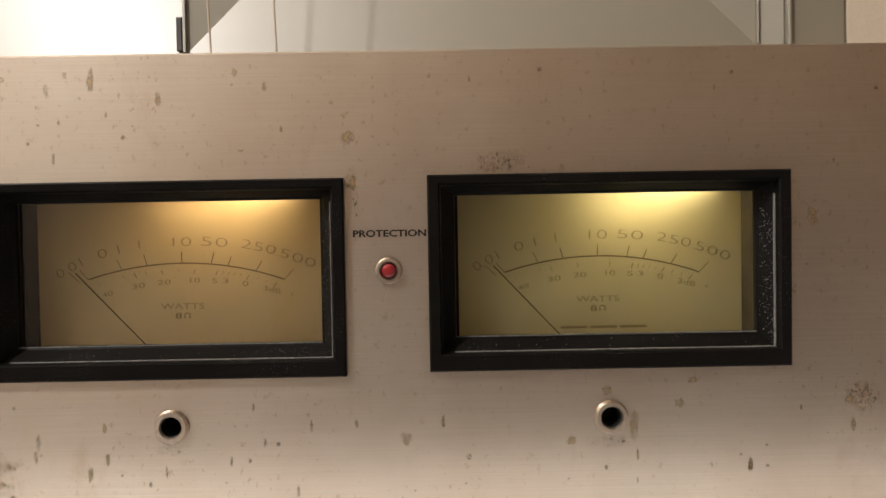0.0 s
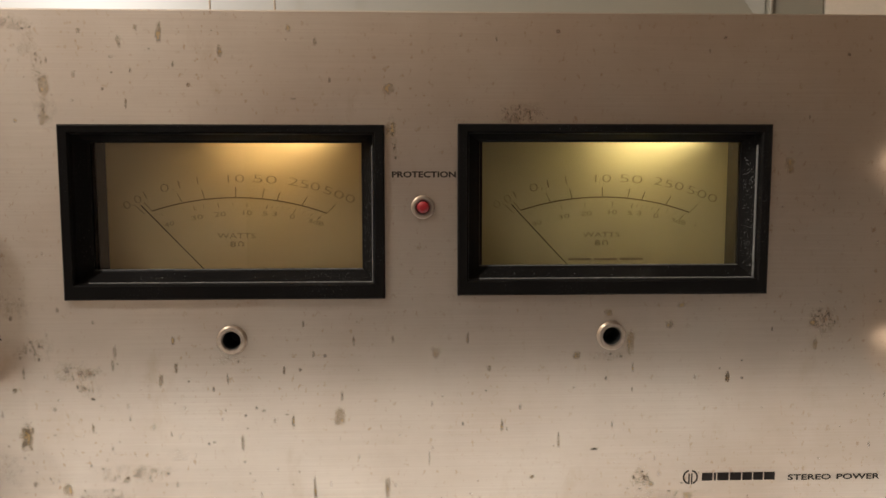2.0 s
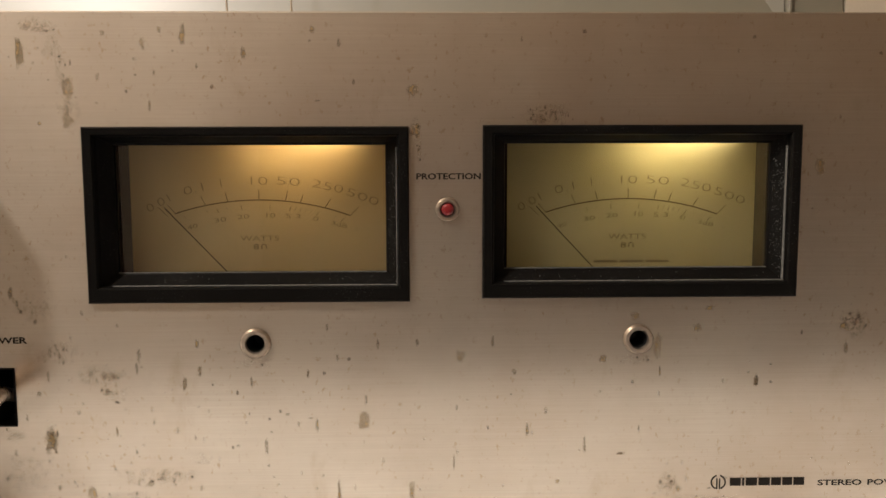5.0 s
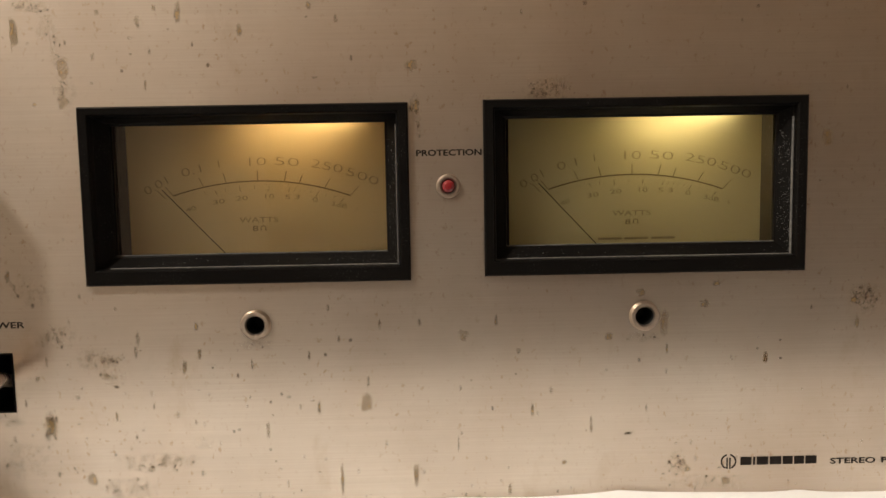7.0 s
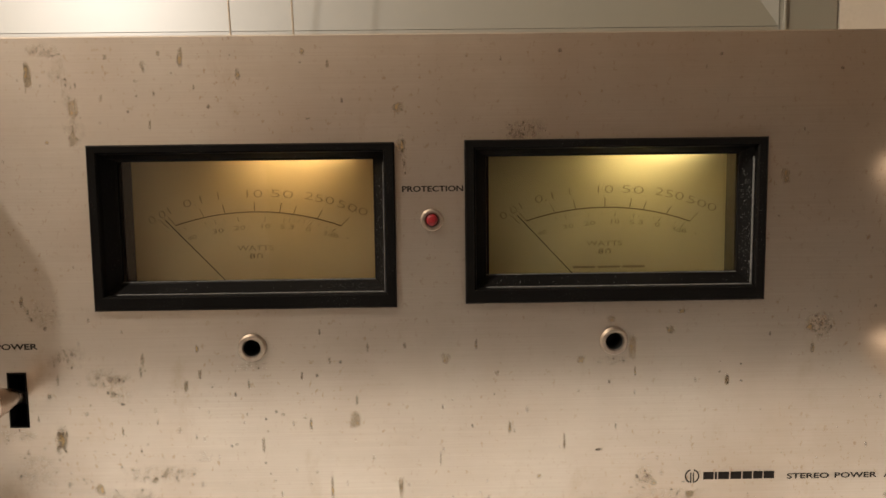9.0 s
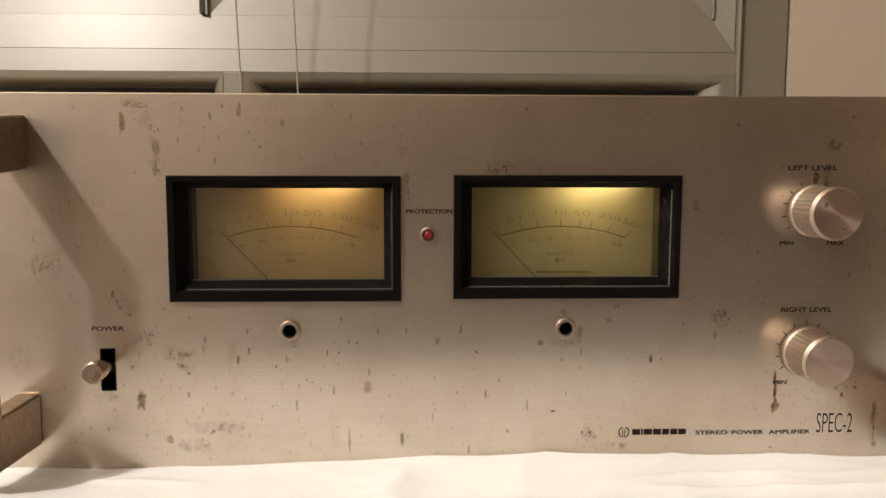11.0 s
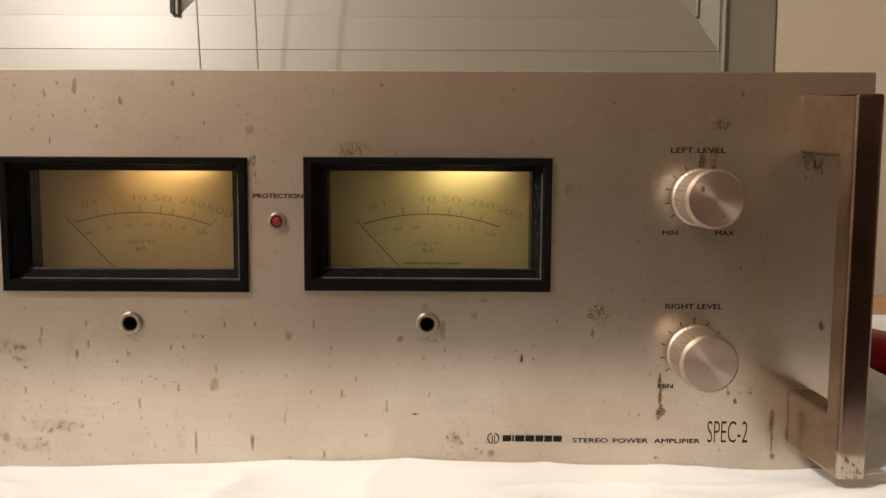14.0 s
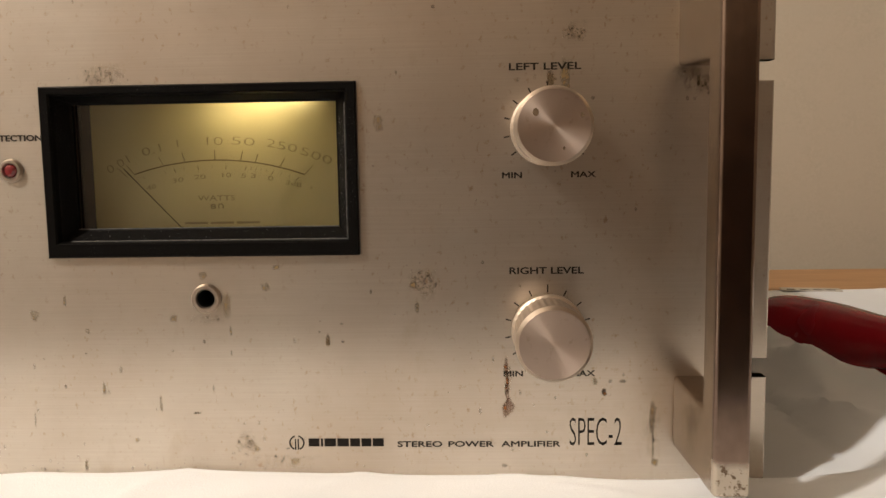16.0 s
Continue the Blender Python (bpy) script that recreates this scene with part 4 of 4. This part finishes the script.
SPECK_C = [(-69.9, 178.6, 0.6, 0.6), (-78.1, 160.7, 1.1, 1.5), (-30.9, 162.3, 0.9, 1.9), (-43.3, 156.2, 1.8, 0.7), (203.7, 176, 1.4, 2.3), (201.2, 140.9, 1.2, 1.2), (163.7, 85.6, 1, 1.2), (126.7, 119.3, 0.7, 0.7), (207.6, 43.5, 1.4, 1.4), (212, 43.5, 2.4, 1.2), (104.4, 177.3, 1.2, 1.2), (46.7, 179.1, 1.4, 1.4), (148, 171.9, 1.2, 1.2), (170.6, 13.2, 1.9, 1.4), (61.3, 32.7, 2, 1), (109.3, 58.5, 1.5, 3.5)]


def stain_sheet(rows, mat, point=0.0, level=0.00006):
    """Irregular flat blots, each a fan of rings that thins out to its rim."""
    bm = bmesh.new()
    rim = bm.verts.layers.float.new("rim")
    rng = random.Random(len(rows) * 7 + int(point * 10))
    for x, z, w, h in rows:
        n, seed = (20 if max(w, h) > 2 else 12), rng.uniform(0, 99)
        c = bm.verts.new((x / 1000, -level, z / 1000))
        c[rim] = 1.0
        rings = []
        for s, weight in ((0.55, 1.0), (0.85, 0.75), (1.15, 0.0)):
            ring = []
            for k in range(n):
                a = 2 * math.pi * k / n
                wob = 1 + 0.40 * noise.noise(Vector((1.6 * math.cos(a) + seed, 1.6 * math.sin(a), seed))) + 0.28 * noise.noise(Vector((4.5 * math.cos(a), 4.5 * math.sin(a) + seed, seed)))
                sx, cz = math.sin(a), math.cos(a)
                px, pz = math.copysign(abs(sx) ** 0.75, sx) * s * wob, math.copysign(abs(cz) ** 0.8, cz) * s * wob
                px *= 1 - point * max(0.0, pz)
                v = bm.verts.new(((x + px * w * 0.5) / 1000, -level, (z + pz * h * 0.5) / 1000))
                v[rim] = weight
                ring.append(v)
            rings.append(ring)
        for k in range(n):
            bm.faces.new((c, rings[0][k], rings[0][(k + 1) % n]))
            for a, b in zip(rings, rings[1:]):
                bm.faces.new((a[k], b[k], b[(k + 1) % n], a[(k + 1) % n]))
        level += 0.0000002
    ob = part("stains", bm, mat, panel)
    ob.visible_shadow = False
    return tagged(ob, "dried brown stains", "", "", "stuff")


freckle_rng = random.Random(11)
FRECKLES = []
for k in range(180):
    fx = freckle_rng.uniform(-180, 225) if k % 3 else freckle_rng.gauss(-115, 38)
    fz = freckle_rng.uniform(12, 182) if k % 3 == 1 else 12 + abs(freckle_rng.gauss(0, 38))
    over_meter = abs(abs(fx) - 67) < 57 and 86 < fz < 150
    over_hole = abs(abs(fx) - 66) < 7 and 67 < fz < 81 or abs(fx + 152) < 6 and 42 < fz < 68
    if -176 < fx < 226 and fz < 182 and not over_meter and not over_hole:
        size = freckle_rng.uniform(0.35, 1.15)
        FRECKLES.append((fx, fz, size, size * freckle_rng.uniform(0.8, 2.4)))
# patches of fine grime, in millimetres: x, z, half width, half height, how many, size
PATCHES = [(-136, 181, 5, 2.5, 34, 0.6), (-131, 175, 3, 4, 18, 0.6), (-128, 167, 1.6, 6, 22, 0.55), (-126, 158, 1.4, 6, 26, 0.5), (-126, 151.5, 3.4, 4, 60, 0.45),
           (-10.2, 147, 1.4, 4, 60, 0.45), (-9, 141, 1.0, 5, 24, 0.4), (34, 150.6, 6.5, 2.4, 120, 0.45), (-133, 71, 6, 4, 34, 0.6),
           (-118, 62, 6, 3.5, 36, 0.65), (-115, 56, 4, 3, 22, 0.6), (-137, 40, 2, 4.5, 60, 0.6), (-100, 26, 11, 3, 90, 0.65), (-113, 18, 9, 2.5, 60, 0.6),
           (-147, 28, 7, 6, 40, 0.6), (143, 80, 4.5, 4, 60, 0.55), (79, 21, 3.5, 3, 50, 0.6), (90, 15, 13, 2.5, 50, 0.55)]
PATCHES += [(-182, 105, 4, 3.5, 34, 0.7), (-193, 60, 5, 8, 40, 0.6), (-140, 86, 6, 4, 26, 0.6), (236, 145, 4, 4, 90, 0.6), (195, 162.5, 3.5, 2.5, 80, 0.5),
            (187, 147, 1.6, 3, 40, 0.5), (222, 26, 3, 7, 36, 0.5), (-66, 66.5, 5, 1.5, 16, 0.4), (67, 66.5, 5, 1.5, 16, 0.4),
            (172, 44, 1.2, 4, 16, 0.5), (-153, 42, 6, 2.5, 34, 0.6), (0, 12.5, 100, 2, 120, 0.6)]
patch_rng = random.Random(23)
GRIME = []
for px, pz, rx, rz, many, size in PATCHES:
    for k in range(many // 3):
        gx, gz, gs = px + rx * 0.6 * patch_rng.gauss(0, 1), pz + rz * 0.6 * patch_rng.gauss(0, 1), size * (0.45 + 1.5 * patch_rng.random() ** 3)
        over_meter = abs(abs(gx) - 67) < 55.5 and 87.2 < gz < 148.5
        if 9.5 < gz < 184.5 and not over_meter:
            GRIME.append((gx, gz, gs, gs * patch_rng.uniform(0.7, 1.8)))
BROAD = [row for row in BLOT_A + BLOT_B + BLOT_C if row[2] >= 4.3]
SMALL = [row for row in BLOT_A + BLOT_B + BLOT_C if row[2] < 4.3]
stain_sheet([(px, pz, 2.1 * rx, 2.1 * rz) for px, pz, rx, rz, many, size in PATCHES if rx < 20], STAIN_SMEAR, 0.0, 0.000012)
stain_sheet([(x, z, 1.25 * w, 1.25 * h) for x, z, w, h in BROAD], STAIN_SMEAR, 0.0, 0.000016)
stain_sheet(GRIME, STAIN_GRIME, 0.0, 0.00002)
stain_sheet(FRECKLES, STAIN_FRECKLE, 0.0, 0.00003)
stain_sheet(SMALL, STAIN_PALE, 0.0, 0.00004)
stain_sheet(STREAK_A + STREAK_B + STREAK_C, STAIN_BROWN, 0.0, 0.00006)
stain_sheet(DRIP_A, STAIN_RUST, 0.35, 0.00008)
stain_sheet(SPECK_A + SPECK_B + SPECK_C, STAIN_DARK, 0.0, 0.00010)

# ---- things on the table ----

tool = thing("pliers", "dark red gripped pliers lying on the white sheet", "pliers")


def grip(axis0, axis1, prof, label):
    """A moulded handle: round tip, full belly, tapering to the jaws."""
    bm = bmesh.new()
    run, n = axis1 - axis0, 60
    u = run.cross(Vector((0, 0, 1))).normalized()
    v = u.cross(run).normalized()
    rings = []
    for k, r in prof:
        ring = []
        for i in range(n):
            a = 2 * math.pi * i / n
            ring.append(bm.verts.new(axis0 + k * run + r * (math.cos(a) * u + math.sin(a) * v)))
        rings.append(ring)
    for a, b in zip(rings, rings[1:]):
        for i in range(n):
            bm.faces.new((a[i], a[(i + 1) % n], b[(i + 1) % n], b[i]))
    bm.faces.new(rings[0])
    bm.faces.new(rings[-1])
    return part("grip", bm, RED, tool, label, True)


FAT = ((0.0, 0.003), (0.006, 0.0085), (0.018, 0.0125), (0.040, 0.0153), (0.075, 0.0170), (0.13, 0.0180), (0.20, 0.0183), (0.30, 0.0177), (0.42, 0.0163), (0.55, 0.0138), (0.68, 0.0118), (0.85, 0.0104), (1.0, 0.0100))
SLIM = tuple((k, 0.42 * r) for k, r in FAT)
grip(Vector((0.3309, 0.2019, 0.0222)), Vector((0.3777, 0.0625, 0.0340)), FAT, "glossy dark red moulded grip")
grip(Vector((0.3430, 0.1900, 0.0085)), Vector((0.3900, 0.0450, 0.0130)), SLIM, "slim dark red grip under the other")
part("jaw", tube([(0.3760, 0.0680, 0.0320), (0.3860, 0.0450, 0.0230), (0.3950, 0.0200, 0.0120)], [0.0075, 0.0095, 0.0050], 20), CHROME, tool, "worn steel jaws", True)

strip = thing("film_strip", "printed clear film strip lying on the cloth edge", "film", at=(0.448, 0.425, 0.0052))
strip.rotation_euler = (0, 0, radians(-10))
part("film", box(-0.024, 0.024, -0.0075, 0.0075, 0, 0.0010, 0.0003, 1), STRIP, strip)
for k in range(4):
    part("print_bar", box(-0.020 + k * 0.0105, -0.013 + k * 0.0105, -0.0055, -0.0025, 0.00105, 0.0012), INK, strip)
box_ob = tagged(part("grey_pad", box(-0.03, 0.03, -0.02, 0.02, 0, 0.012, 0.005, 3), GREYP, None, "", True), "small worn grey plastic pad on the wooden table", "pad")
box_ob.matrix_world = pose(0.583, 0.490, -0.001, 0, 0, 20)
for shift in (0.0, 0.0125):
    run = [(-0.290, 0.385, 0.0085), (-0.335, 0.352, 0.0085), (-0.372, 0.297, 0.0085), (-0.380, 0.262, 0.0085), (-0.385, 0.225, 0.0090), (-0.400, 0.150, 0.0095), (-0.43, 0.05, 0.0098)]
    tagged(part("cable", tube([(x + 0.010 - shift, y, z + 0.002) for x, y, z in run], 0.0064, 12), RUBBER, None, "", True), "thick black cable lying on the white sheet", "cable", "black cables")
